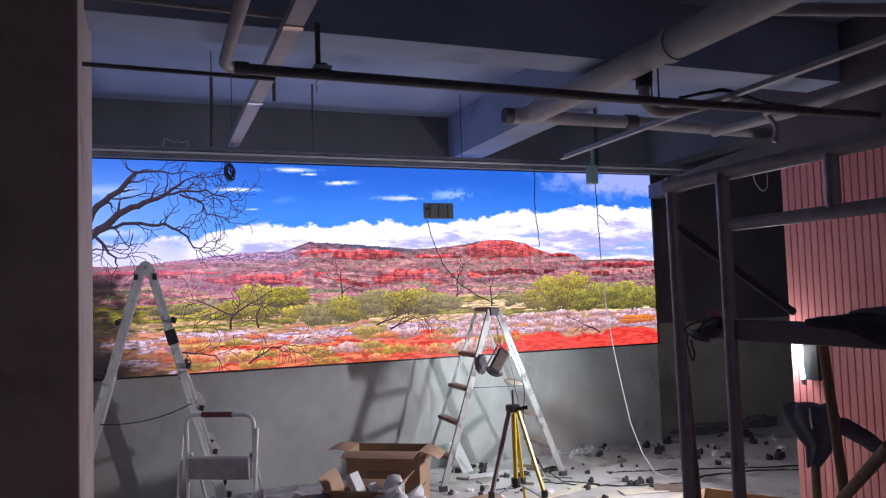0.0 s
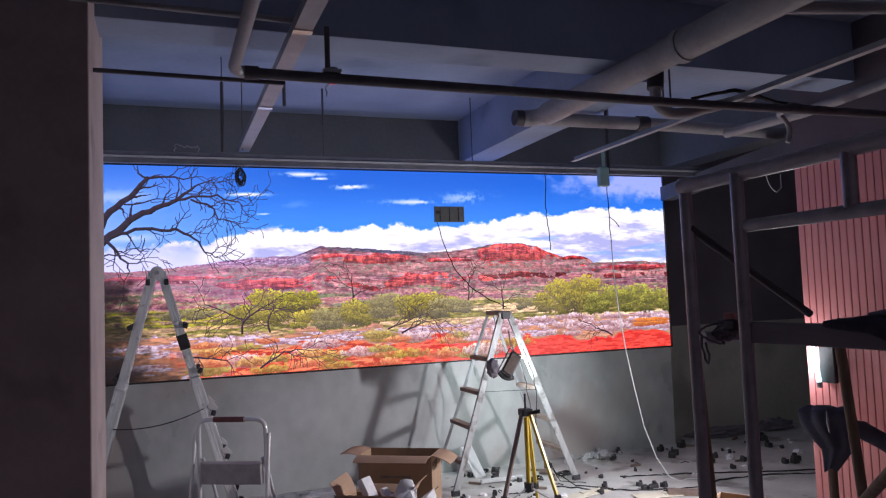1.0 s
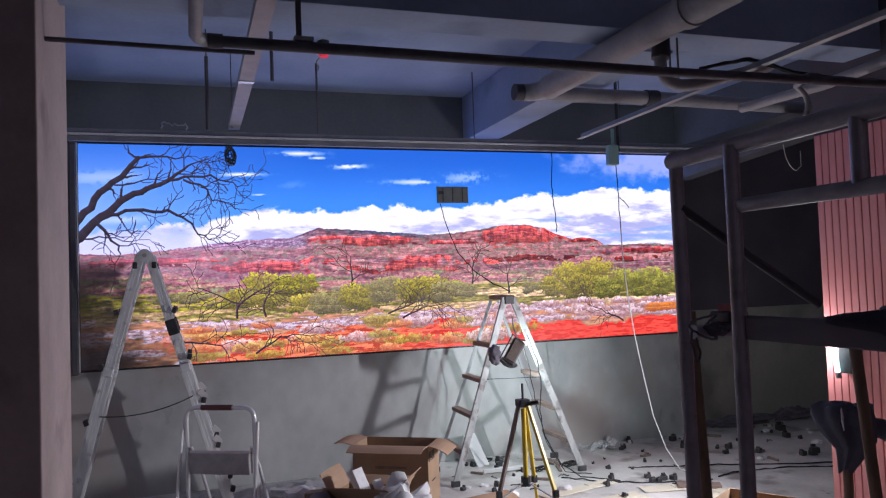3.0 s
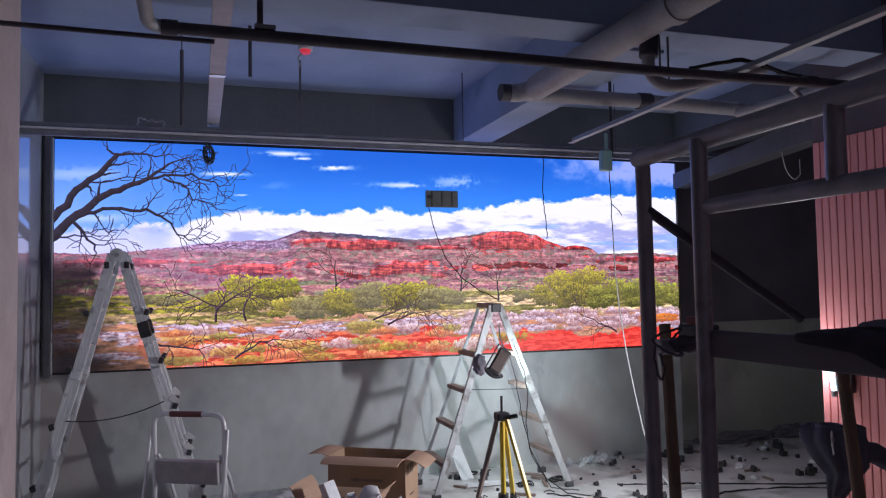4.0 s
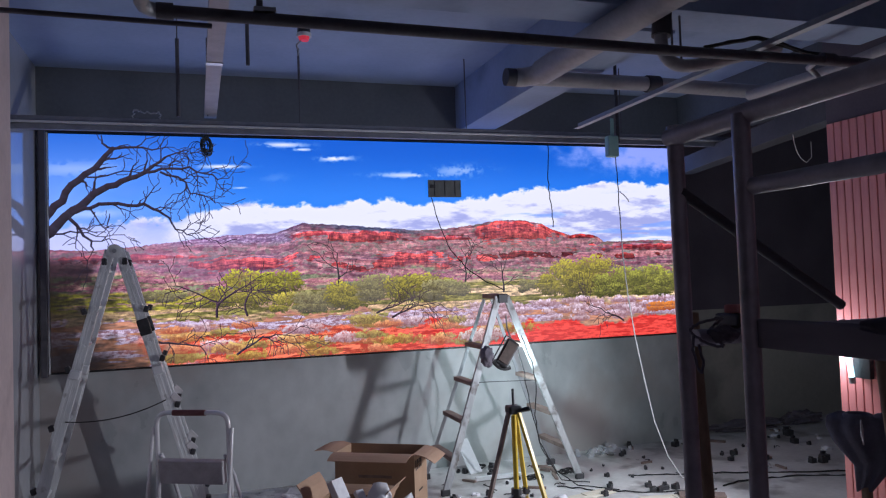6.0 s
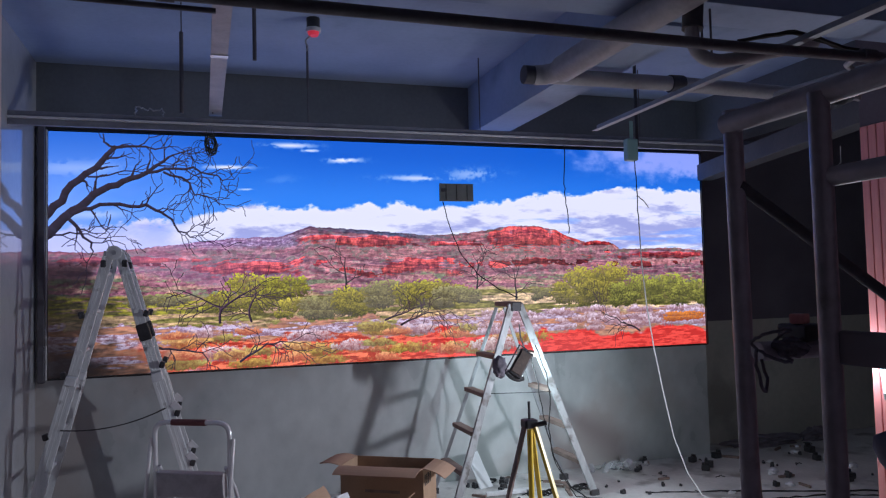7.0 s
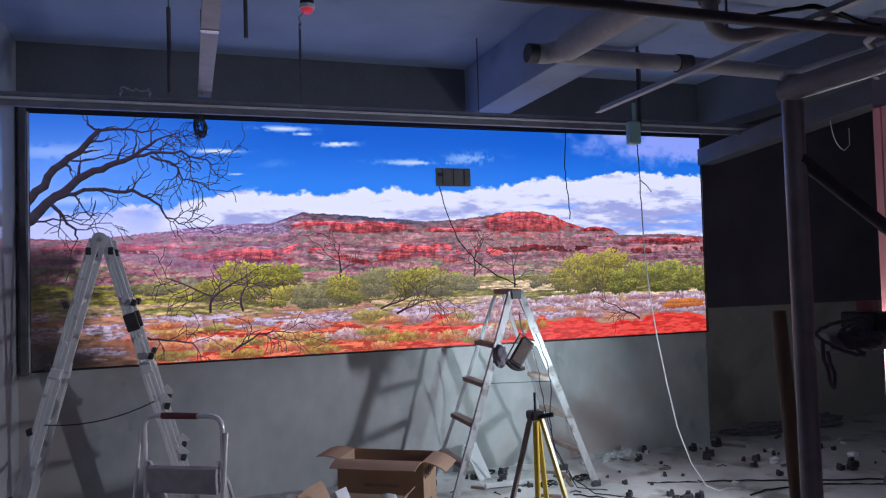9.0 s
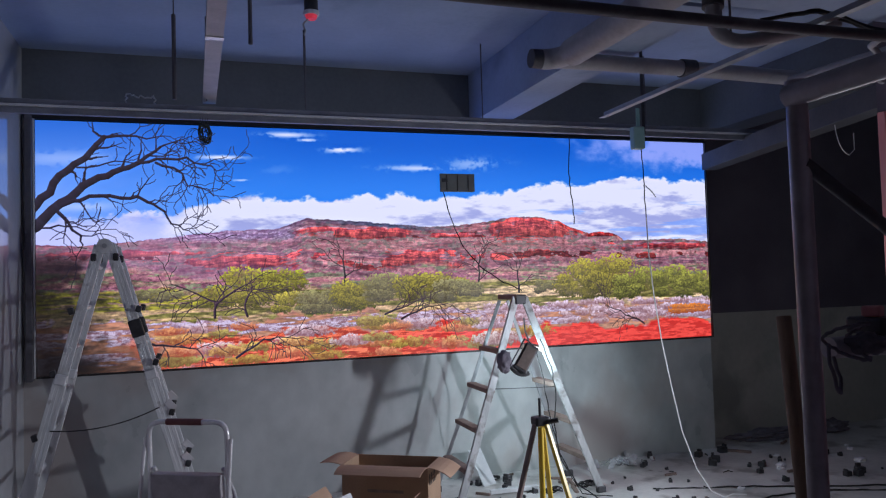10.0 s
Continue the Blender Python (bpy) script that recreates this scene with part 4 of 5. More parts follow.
def step_ladder():
    t = thing("step_ladder", 3.58, -0.62, 0, 0, "paint-worn aluminium step ladder stood open before the grey wall", "ladder")
    top_n, top_f = Vector((-0.03, -0.19, 1.58)), Vector((-0.03, 0.14, 1.55))
    for s, foot in ((-1, -0.60), (1, 0.605)):
        for top, yf in ((top_n, -0.23), (top_f, 0.32)):
            a, b = top + Vector((0.035 * s, 0, 0)), Vector((foot, yf, 0.02))
            # Far rails: thinner, and their dim side put into a darker metal.
            near = yf < 0
            rail_ = part("rail", beam(a, b, 0.024 if near else 0.012, 0.058 if near else 0.03, 0.003), M_WORN if near else M_STEEL, t)
            part("foot", box(b.x, b.y, 0.025, 0.075, 0.04, 0.05, None, 0.006), M_DARKPL, rail_, "black foot")
        for k in range(5):
            f = (1.58 - (1.165 - 0.295 * k)) / 1.56
            if f > 0.95:
                continue
            n, fr = (top_n + Vector((0.035 * s, 0, 0))).lerp(Vector((foot, -0.23, 0.02)), f), (top_f + Vector((0.035 * s, 0, 0))).lerp(Vector((foot, 0.32, 0.02)), f)
            fr.z = n.z
            part("step", beam(n, fr, 0.034, 0.075, 0.003, 90), M_STEPWOOD, t, "worn brown step")
    part("top_plate", box(-0.03, -0.03, 1.58, 0.10, 0.36, 0.04, None, 0.008), M_STEPWOOD, t, "worn brown top plate")
    part("hinge_plate", box(-0.03, -0.21, 1.56, 0.08, 0.012, 0.07, None, 0.003), M_DARKPL, t)
    part("stay", tube([(-0.28, -0.2, 0.88), (0.27, -0.2, 0.86)], 0.0035, 8), M_RUBBER, t)


step_ladder()

wl = thing("work_lamp", *LAMP_AT, 0, "black floodlight hung on the step ladder facing the wall", "work lamp")
WLM = look((0, 0, 0), (0.12, 1.0, -0.3), 55)


def lampbox(x, y, z, sx, sy, sz, bev):
    b = box(x, y, z, sx, sy, sz, None, bev)
    b.transform(WLM)
    return b


housing = part("housing", lampbox(0, 0, 0.01, 0.23, 0.11, 0.035, 0.01), M_DARKPL, wl)
part("lens", lampbox(0, 0, -0.011, 0.2, 0.09, 0.004, 0), M_LENS, housing, "lit glass")
part("back_plate", lampbox(0, 0, 0.031, 0.19, 0.085, 0.012, 0.004), M_DUSTY, housing, "dusty brown back plate")
part("bracket", tube([WLM @ Vector(p) for p in ((-0.125, 0, 0), (-0.125, 0.08, 0.02), (0.125, 0.08, 0.02), (0.125, 0, 0))], 0.006, 8), M_DARKPL, wl)
part("hook", tube([(0.06, 0.03, 0.09), (0.05, 0.1, 0.2), (0.06, 0.14, 0.30)], 0.006, 8), M_STEEL, wl)
part("yoke", tube(arc((-0.12, 0.0, -0.05), (-0.06, 0.0, -0.14), (0.02, 0.0, -0.11), 8), 0.022, 10), M_DARKPL, wl, "black yoke", smooth=60)
solo("tool_pouch", lump(3.335, -0.97, 1.103, 0.055, 0.045, 0.08, 2, 0.3, flat=False), M_CLOTH, "dark cloth bundle hung in the step ladder", "bundle", smooth=60)
solo("lamp_cable", tube(wiggle([(3.60, -0.98, 1.16), (3.66, -0.93, 1.0), (3.72, -0.9, 0.75), (3.755, -0.9, 0.55), (3.82, -0.9, 0.3), (3.98, -0.92, 0.03), (4.2, -1.0, 0.006)], 0.006, 12, 4), 0.004, 8), M_RUBBER, "black lamp cable trailing down the ladder to the floor", "cable", smooth=60)
solo("lamp_cable", tube(wiggle([(3.67, -0.9, 1.25), (3.76, -0.9, 1.03), (3.79, -0.9, 0.83), (3.768, -0.9, 0.58), (3.80, -0.91, 0.36), (3.92, -0.95, 0.12), (4.06, -1.05, 0.008), (4.3, -1.3, 0.006)], 0.006, 13, 4), 0.005, 8), M_RUBBER, "black cable looped on the ladder leg", "cable", smooth=60)


# ---------------------------------------------------------------- step stool, tripod
M_TREAD = mat("scuffed_tread", (0.38, 0.35, 0.36), (0.54, 0.51, 0.52), 0.55, scale=12, fine=80)


def step_stool():
    t = thing("step_stool", 1.08, -1.26, 0, -30, "folding two-step stool with chrome tube frame", "step stool")
    w = 0.265
    loop = [Vector((-w - .02, 0.0, 0.02)), Vector((-w, -0.02, 0.5)), Vector((-w, -0.03, 0.80))] + arc((-w, -0.03, 0.82), (-w, -0.03, 0.90), (-w + 0.09, -0.03, 0.90), 6) + arc((w - 0.09, -0.03, 0.90), (w, -0.03, 0.90), (w, -0.03, 0.82), 6) + [Vector((w, -0.03, 0.80)), Vector((w, -0.02, 0.5)), Vector((w + .02, 0.0, 0.02))]
    part("hoop", tube(loop, 0.016, 12), M_CHROME, t, smooth=60)
    part("grip", tube([(-0.14, -0.03, 0.90), (0.10, -0.03, 0.90)], 0.021, 12), M_GRIP, t, "maroon rubber grip", smooth=50)
    for s in (-1, 1):
        part("rear_leg", tube([(s * (w - 0.03), -0.03, 0.62), (s * (w - 0.03), 0.1, 0.45), (s * (w - .03), 0.30, 0.02)], 0.012, 12), M_CHROME, t, smooth=60)
        part("side_arm", tube([(s * (w + .026), -0.03, 0.80), (s * (w + .03), -0.08, 0.5), (s * (w + .035), -0.16, 0.02)], 0.013, 10), M_CHROME, t, smooth=60)
        part("foot_cap", tube([(s * (w + .02), 0, 0.0), (s * (w + .02), 0, 0.035)], 0.019, 12), M_RUBBER, t)
        part("foot_cap", tube([(s * (w - .03), 0.3, 0.0), (s * (w - .03), 0.3, 0.035)], 0.017, 12), M_RUBBER, t)
    part("upper_tread", box(0, -0.035, 0.51, 0.47, 0.06, 0.16, pose(0, 0, 0, 8), 0.008), M_TREAD, t, "folded grey-brown tread")
    part("lower_tread", box(0, -0.13, 0.24, 0.42, 0.2, 0.03, None, 0.008), M_STEEL, t, "grey ribbed tread")
    part("front_brace", tube([(-w, -0.19, 0.22), (w, -0.19, 0.22)], 0.01, 10), M_CHROME, t)


step_stool()


def tripod():
    t = thing("tripod", 2.93, -2.42, 0, 0, "yellow and black surveying tripod standing on the floor", "tripod")
    part("head", box(0, 0, 0.935, 0.085, 0.085, 0.05, None, 0.012), M_DARKPL, t, "black head")
    part("spindle", tube([(0, 0, 0.95), (0, 0, 1.06)], 0.008, 10), M_DARKPL, t)
    part("knob", tube([(0.03, -0.03, 0.93), (0.085, -0.05, 0.94)], 0.014, 10), M_DARKPL, t)
    part("centre_post", tube([(0, 0, 0.9), (0, 0, 0.42)], 0.016, 12), M_YELLOW, t, smooth=50)
    part("hub", tube([(0, 0, 0.46), (0, 0, 0.40)], 0.032, 12), M_DARKPL, t)
    for k, ang in enumerate((198, -62, 52)):
        a = radians(ang)
        d = Vector((math.cos(a), math.sin(a), 0))
        top, foot = Vector((0, 0, 0.92)) + d * 0.04, d * 0.37
        mid = top.lerp(foot, 0.58)
        # First leg brown and black: shading put into the colour of a yellow leg.
        upper = part("upper_leg", beam(top, mid, 0.026, 0.02, 0.003), M_YELLOW if k else M_STEPWOOD, t)
        lower = part("lower_leg", beam(mid.lerp(top, 0.08), foot + Vector((0, 0, 0.02)), 0.018, 0.014, 0.002), M_DARKPL if k == 0 else M_YELLOW, t)
        part("leg_clamp", box(mid.x, mid.y, mid.z, 0.036, 0.036, 0.05, None, 0.006), M_DARKPL, upper, "black clamp")
        part("spreader", beam(Vector((0, 0, 0.43)), mid.lerp(foot, 0.1), 0.012, 0.006, 0.001), M_STEEL, t)
        part("foot_tip", tube([foot, foot + Vector((0, 0, 0.05))], 0.016, 10), M_RUBBER, lower)


tripod()


# ---------------------------------------------------------------- cartons and packing
def carton(name, x, y, rz, w, d, h, flaps, label, print_bars=True):
    """An open carton. flaps: the lift of the front, right, back and left flap in degrees above level."""
    t = thing(name, x, y, 0, rz, label, "cardboard box")
    th = 0.006
    part("front_panel", span(-w / 2, w / 2, -d / 2, -d / 2 + th, 0.002, h), M_CARD, t)
    part("back_panel", span(-w / 2, w / 2, d / 2 - th, d / 2, 0.002, h), M_CARD, t)
    part("side_panel", span(-w / 2, -w / 2 + th, -d / 2 + th, d / 2 - th, 0.002, h), M_CARD, t)
    right_side = part("side_panel", span(w / 2 - th, w / 2, -d / 2 + th, d / 2 - th, 0.002, h), M_CARD, t)
    part("bottom_panel", span(-w / 2 + th, w / 2 - th, -d / 2 + th, d / 2 - th, 0.002, 0.01), M_CARD, t)
    fl = max(0.16, d * 0.42)
    for (ang, ln, lift), m in zip(((0, w, flaps[0]), (90, d, flaps[1]), (180, w, flaps[2]), (270, d, flaps[3])), ((0, -d / 2), (w / 2, 0), (0, d / 2), (-w / 2, 0))):
        if lift is None:
            continue
        b = bmesh.new()
        rows = []
        for i in range(6):
            f = i / 5
            bow = 0.012 * math.sin(f * math.pi)
            rows.append([(-ln / 2 + 0.008 * f, -fl * f, bow), (0, -fl * f - 0.004 * f, bow * 1.5), (ln / 2 - 0.008 * f, -fl * f, bow)])
        vs = [[b.verts.new((px, py, pz + dz)) for px, py, pz in r] for dz in (0, -0.005) for r in rows]
        top_, low_ = vs[:6], vs[6:]
        for i in range(5):
            for j in range(2):
                b.faces.new((top_[i][j], top_[i][j + 1], top_[i + 1][j + 1], top_[i + 1][j]))
                b.faces.new((low_[i][j], low_[i + 1][j], low_[i + 1][j + 1], low_[i][j + 1]))
        rim = [(top_[i][0], low_[i][0]) for i in range(6)] + [(top_[5][j], low_[5][j]) for j in (1, 2)] + [(top_[i][2], low_[i][2]) for i in range(4, -1, -1)]
        for (p, q), (r, s) in zip(rim, rim[1:]):
            b.faces.new((p, r, s, q))
        bmesh.ops.recalc_face_normals(b, faces=b.faces[:])
        b.transform(Matrix.Translation((m[0], m[1], h)) @ pose(0, 0, 0, 0, 0, ang) @ pose(0, 0, 0, -lift))
        part("flap", b, M_CARD_IN, t)
    if print_bars:
        for k in range(4):
            y_ = -d * 0.40 + d * 0.13 * k
            part("print", span(w / 2 + 0.0005, w / 2 + 0.0015, y_, y_ + d * 0.075, h * 0.76, h * 0.90), M_INK, right_side, "dark printed marks")
            part("print", span(w / 2 + 0.0016, w / 2 + 0.0022, y_ + d * 0.02, y_ + d * 0.05, h * 0.80, h * 0.84), M_CARD, right_side)
        part("print", span(w / 2 + 0.0005, w / 2 + 0.0015, -d * 0.2, d * 0.1, h * 0.45, h * 0.47), M_INK, right_side)
        part("print", span(-w * 0.2, w * 0.22, -d / 2 - 0.0015, -d / 2 - 0.0005, h * 0.66, h * 0.70), M_STEPWOOD, t, "faint brown printed line")
    return t


carton("carton", 2.375, -1.22, -33, 0.60, 0.31, 0.515, (-8, -22, None, 2), "large open brown carton with spread flaps beside the ladder")
carton("carton", 2.04, -1.76, -33, 0.46, 0.36, 0.31, (38, 55, 8, 65), "small open brown carton holding white foam", print_bars=False)
carton("carton", 4.2, -3.15, -58, 0.62, 0.5, 0.31, (-60, -70, -60, None), "open brown carton on the floor beside the scaffold", print_bars=False)
solo("foam_plank", beam((2.04, -1.90, 0.16), (1.93, -1.78, 0.47), 0.11, 0.05, 0.004), M_FOAM, "white foam plank standing in the small carton", "foam plank")
solo("foam_plank", beam((2.16, -1.84, 0.18), (2.10, -1.70, 0.36), 0.06, 0.04, 0.004), M_FOAM, "white foam plank standing in the small carton", "foam plank")
solo("plastic_film", lump(2.16, -2.06, 0.0, 0.26, 0.15, 0.26, 5, 0.5, 2.4), M_BAG, "crumpled heap of thin white packing film", "plastic film", smooth=40)
solo("plastic_film", lump(1.50, -1.35, 0.0, 0.15, 0.12, 0.10, 9, 0.6, 3), M_BAG, "crumpled clear packing film on the floor", "plastic film", smooth=40)
solo("black_bag", lump(1.72, -1.85, 0.0, 0.17, 0.15, 0.22, 7, 0.3, 1.5), M_CLOTH, "soft black bag on the floor beside the cartons", "bag", smooth=60)


def film_sheet(x0, x1, y0, y1, seed, label):
    """A wide crumpled sheet of white film lying loose on the floor."""
    b, nx, ny = bmesh.new(), 44, 16
    rows = []
    for i in range(nx + 1):
        row = []
        for j in range(ny + 1):
            u, v = i / nx, j / ny
            e = 0.05 * noise.noise(Vector((u * 7, v * 5, seed)))
            h = 0.004 + 0.05 * abs(noise.fractal(Vector((u * 9, v * 4, seed + 3.0)), 0.8, 2.2, 4)) * (1 - 0.5 * abs(2 * v - 1))
            row.append(b.verts.new((x0 + (x1 - x0) * u + e, y0 + (y1 - y0) * v + e, h)))
        rows.append(row)
    for p, q in zip(rows, rows[1:]):
        for j in range(ny):
            b.faces.new((p[j], q[j], q[j + 1], p[j + 1]))
    bmesh.ops.solidify(b, geom=b.faces[:], thickness=-0.0015)
    solo("film_sheet", b, M_BAG, label, "plastic film", smooth=35)


film_sheet(0.75, 2.2, -0.52, -0.06, 2, "crumpled white packing film spread along the wall foot")


def film_heap(x, y, seed):
    """Crinkled strips of clear film in a loose heap."""
    r = random.Random(seed)
    b = bmesh.new()
    for _ in range(26):
        a, s = r.uniform(0, 6.28), r.uniform(0.03, 0.09)
        px, py, pz = r.gauss(0, 0.09), r.gauss(0, 0.06), 0.01 + abs(r.gauss(0, 0.03))
        m = pose(px, py, pz, r.uniform(-60, 60), r.uniform(-60, 60), r.uniform(0, 360))
        rows = [[b.verts.new(m @ Vector(((i - 1.5) * s * .5, j * 0.02 - 0.02, max(-pz, 0.012 * math.sin(i * 2 + a))))) for j in range(3)] for i in range(4)]
        for p, q in zip(rows, rows[1:]):
            for j in range(2):
                b.faces.new((p[j], q[j], q[j + 1], p[j + 1]))
    for v in b.verts:
        v.co.z = max(v.co.z, 0.003)
    b.transform(Matrix.Translation((x, y, 0)))
    solo("film_heap", b, M_GLINT, "glittering heap of crinkled clear film strips", "plastic film")


film_heap(4.87, -0.15, 3)


# ---------------------------------------------------------------- scaffold
def scaffold():
    t = thing("scaffold", 2.28, -5.04, 0, 0, "dark painted tube scaffold with a cluttered plank deck", "scaffold")
    r = 0.021
    def bar(name, a, b, rad=r, material=M_SCAF, label=""):
        return part(name, tube([a, b], rad, 16), material, t, label, True, 50)
    bar("post", (2.31, -5.04, 0), (2.294, -5.04, 2.115))
    bar("post", (2.27, -5.315, 0), (2.27, -5.315, 2.085), 0.02)
    bar("post", (2.27, -7.0, 0), (2.27, -7.0, 2.085), 0.02)
    bar("top_rail", (2.285, -5.03, 2.085), (2.28, -7.6, 2.09), 0.024)
    bar("mid_rail", (2.28, -5.31, 1.922), (2.28, -7.6, 1.915), 0.019)
    bar("stub", (2.28, -5.71, 1.93), (2.28, -5.71, 2.075), 0.019)
    bar("brace", (2.295, -5.05, 1.945), (2.83, -5.02, 1.63), 0.014, M_PIPE_DARK)
    bar("prop", (2.53, -4.86, 0), (2.675, -4.56, 1.60), 0.020, M_PROP, "brown timber prop")
    bar("prop", (3.30, -4.86, 0), (3.12, -4.87, 1.56), 0.020, M_PROP, "brown timber prop")
    bar("post", (3.15, -6.6, 0), (3.15, -6.6, 1.56), 0.02)
    bar("ledger", (2.285, -5.1, 1.575), (3.2, -5.1, 1.575))
    bar("ledger", (2.285, -6.9, 1.575), (3.2, -6.9, 1.575))
    part("side_board", box(2.285, -6.42, 1.60, 0.03, 2.2, 0.062, None, 0.005), M_DARKDECK, t, "dark dirty edge board", True)
    bar("lower_brace", (2.56, -5.6, 1.27), (2.86, -5.15, 0.97), 0.018, M_PROP)
    for k in range(3):
        part("deck_plank", box(2.42 + 0.235 * k, -6.52, 1.612, 0.225, 1.8, 0.032, None, 0.004), M_DARKDECK, t, "dark dirty deck plank", True)
    return t


M_DARKDECK = mat("dirty_plank", (0.2, 0.178, 0.2), (0.36, 0.32, 0.345), 0.85, scale=4, fine=30, stretch=(1, 0.2, 1))
scaffold()


def strap(name, pts, r, seed, label):
    solo(name, tube(wiggle(pts, 0.002, seed, 3), r, 8), M_CLOTH, label, "strap", smooth=60)


strap("cloth_strap", [(2.265, -5.12, 1.585), (2.245, -5.14, 1.55), (2.248, -5.15, 1.51), (2.268, -5.14, 1.495), (2.29, -5.12, 1.52), (2.285, -5.11, 1.56)], 0.0035, 1, "dark cloth strap looped under the scaffold rail")
strap("cloth_strap", [(2.30 + (0.03 + .004 * math.sin(3 * a)) * math.cos(a), -5.14 + 0.04 * math.cos(2 * a), 1.592 + 0.034 * math.sin(a)) for a in (i * math.pi / 8 for i in range(17))], 0.0035, 2, "dark cloth strap wound round the scaffold rail")
solo("tool_bag", lump(2.335, -5.14, 1.585, 0.028, 0.04, 0.022, 8, 0.35, 2.0, flat=False), M_CLOTH, "small dark bag strapped to the scaffold rail", "bag", smooth=60)
solo("tool_case", box(2.42, -5.09, 1.613, 0.07, 0.09, 0.034, None, 0.006), M_DARKPL, "small black tool case on the scaffold", "case")
solo("work_jacket", lump(2.45, -5.85, 1.635, 0.15, 0.24, 0.022, 4, 0.2, 1.4), M_CLOTH, "dark work jacket heaped on the scaffold deck", "jacket", smooth=60)
solo("work_jacket", lump(2.30, -6.0, 1.52, 0.045, 0.10, 0.09, 6, 0.35, 2.2, flat=False), M_CLOTH, "dark work jacket hung over the scaffold rail", "jacket", smooth=60)


def draped_sheet(name, ya, yb, x_in, x_edge, z_top, drop, seed, label):
    """A dark sheet over the deck that hangs over its edge with a ragged hem."""
    r, b, n, m_ = random.Random(seed), bmesh.new(), 40, 12
    rows = []
    for i in range(n + 1):
        y = ya + (yb - ya) * i / n
        hem = drop * (0.55 + 0.6 * abs(noise.noise(Vector((y * 4.0, seed, 0)))) + 0.25 * abs(noise.noise(Vector((y * 13.0, seed, 2)))))
        hem *= min(1, 0.25 + i / (0.3 * n), 0.25 + (n - i) / (0.1 * n))
        row = []
        for j in range(m_ + 1):
            f = j / m_
            fold = 0.010 * noise.noise(Vector((y * 9, f * 2.5, seed)))
            if f < 0.4:
                row.append((x_in + (x_edge - x_in) * f / 0.4, y, z_top + 0.012 + abs(fold) * 1.6))
            else:
                g = (f - 0.4) / 0.6
                row.append((x_edge - 0.012 + 1.4 * fold - 0.01 * g, y, z_top + 0.008 - hem * g))
        rows.append([b.verts.new(p) for p in row])
    for u, v in zip(rows, rows[1:]):
        for j in range(m_):
            b.faces.new((u[j], v[j], v[j + 1], u[j + 1]))
    bmesh.ops.solidify(b, geom=b.faces[:], thickness=0.003)
    solo(name, b, M_CLOTH, label, "sheet", smooth=60)


draped_sheet("work_sheet", -5.62, -7.0, 2.5, 2.268, 1.632, 0.085, 3, "dark dirty sheet draped over the scaffold deck edge")
solo("loose_plank", box(2.9, -6.45, 1.645, 0.13, 1.7, 0.03, pose(0, 0, 0, 0, 0, 6), 0.003), M_PVC, "grey loose plank lying on the scaffold deck", "plank")
solo("glove_pack", box(2.40, -5.10, 1.642, 0.03, 0.035, 0.022, pose(0, 0, 0, 0, 0, 25), 0.004), M_PINK, "small pink packet on the black tool case", "packet")


# ---------------------------------------------------------------- jacket on a post, tube lamp
M_NAVY = mat("navy_cloth", (0.11, 0.11, 0.14), (0.2, 0.2, 0.25), 0.9, scale=7, fine=110, bump=0.5)
solo("timber_post", tube([(3.80, -4.16, 0), (3.80, -4.16, 1.06)], 0.022, 12), M_PROP, "brown upright post carrying a jacket", "post", smooth=50)


def hung_jacket():
    """A jacket hung over a post: a folded shoulder with a body and a sleeve below."""
    t = thing("hung_jacket", 3.80, -4.16, 0.55, -45, "navy work jacket hung over a brown post", "jacket")
    b = bmesh.new()
    rings = []
    for z, w, d, ox in ((0.55, 0.10, 0.05, -0.005), (0.54, 0.125, 0.065, 0.0), (0.50, 0.13, 0.075, 0.0), (0.45, 0.12, 0.075, 0.008), (0.40, 0.10, 0.07, 0.024), (0.35, 0.066, 0.055, 0.026), (0.30, 0.05, 0.04, 0.01), (0.24, 0.03, 0.025, -0.01)):
        rings.append([b.verts.new((ox + w * math.cos(a) * (1 + .12 * math.sin(5 * a + 9 * z)), d * math.sin(a) * (1 + .18 * math.sin(7 * a + 5 * z)), z + 0.012 * math.sin(3 * a))) for a in (i * math.pi / 16 for i in range(32))])
    for u, v in zip(rings, rings[1:]):
        for k in range(32):
            b.faces.new((u[k], v[k], v[(k + 1) % 32], u[(k + 1) % 32]))
    b.faces.new(rings[0])
    part("body", b, M_NAVY, t, smooth=70)
    part("collar", tube([(0.045 * math.cos(a) - 0.02, 0.04 * math.sin(a), 0.545) for a in (i * math.pi / 8 for i in range(17))], 0.016, 8), M_NAVY, t, smooth=70)
    return t


hung = hung_jacket()
part("sleeve", tube([(3.84, -4.18, 1.0), (3.95, -4.22, 0.985), (4.05, -4.26, 0.92), (4.13, -4.29, 0.85), (4.21, -4.32, 0.80)], 0.05, 14, taper=0.7), M_NAVY, hung, "dark slack sleeve", True, 70)
wire_ring = thing("wire_ring", 3.73, -4.22, 1.03, 0, "bright steel wire rings hooked beside the hung jacket", "wire")
for k in range(3):
    part("ring", tube([(0.022 * math.cos(a) - .004 * k, 0.02 * math.cos(a), 0.016 * k + 0.034 * math.sin(a)) for a in (i * math.pi / 10 for i in range(21))], 0.003, 6, caps=False), M_CHROME, wire_ring, smooth=60)
tl = thing("tube_lamp", 5.11, -2.85, 0.98, 0, "short lit tube lamp fixed upright on the salmon wall", "lamp")
part("tube_glass", tube([(0.01, 0, 0.04), (-0.04, 0, 0.37)], 0.017, 16), M_TUBE, tl, "glowing tube", smooth=50)
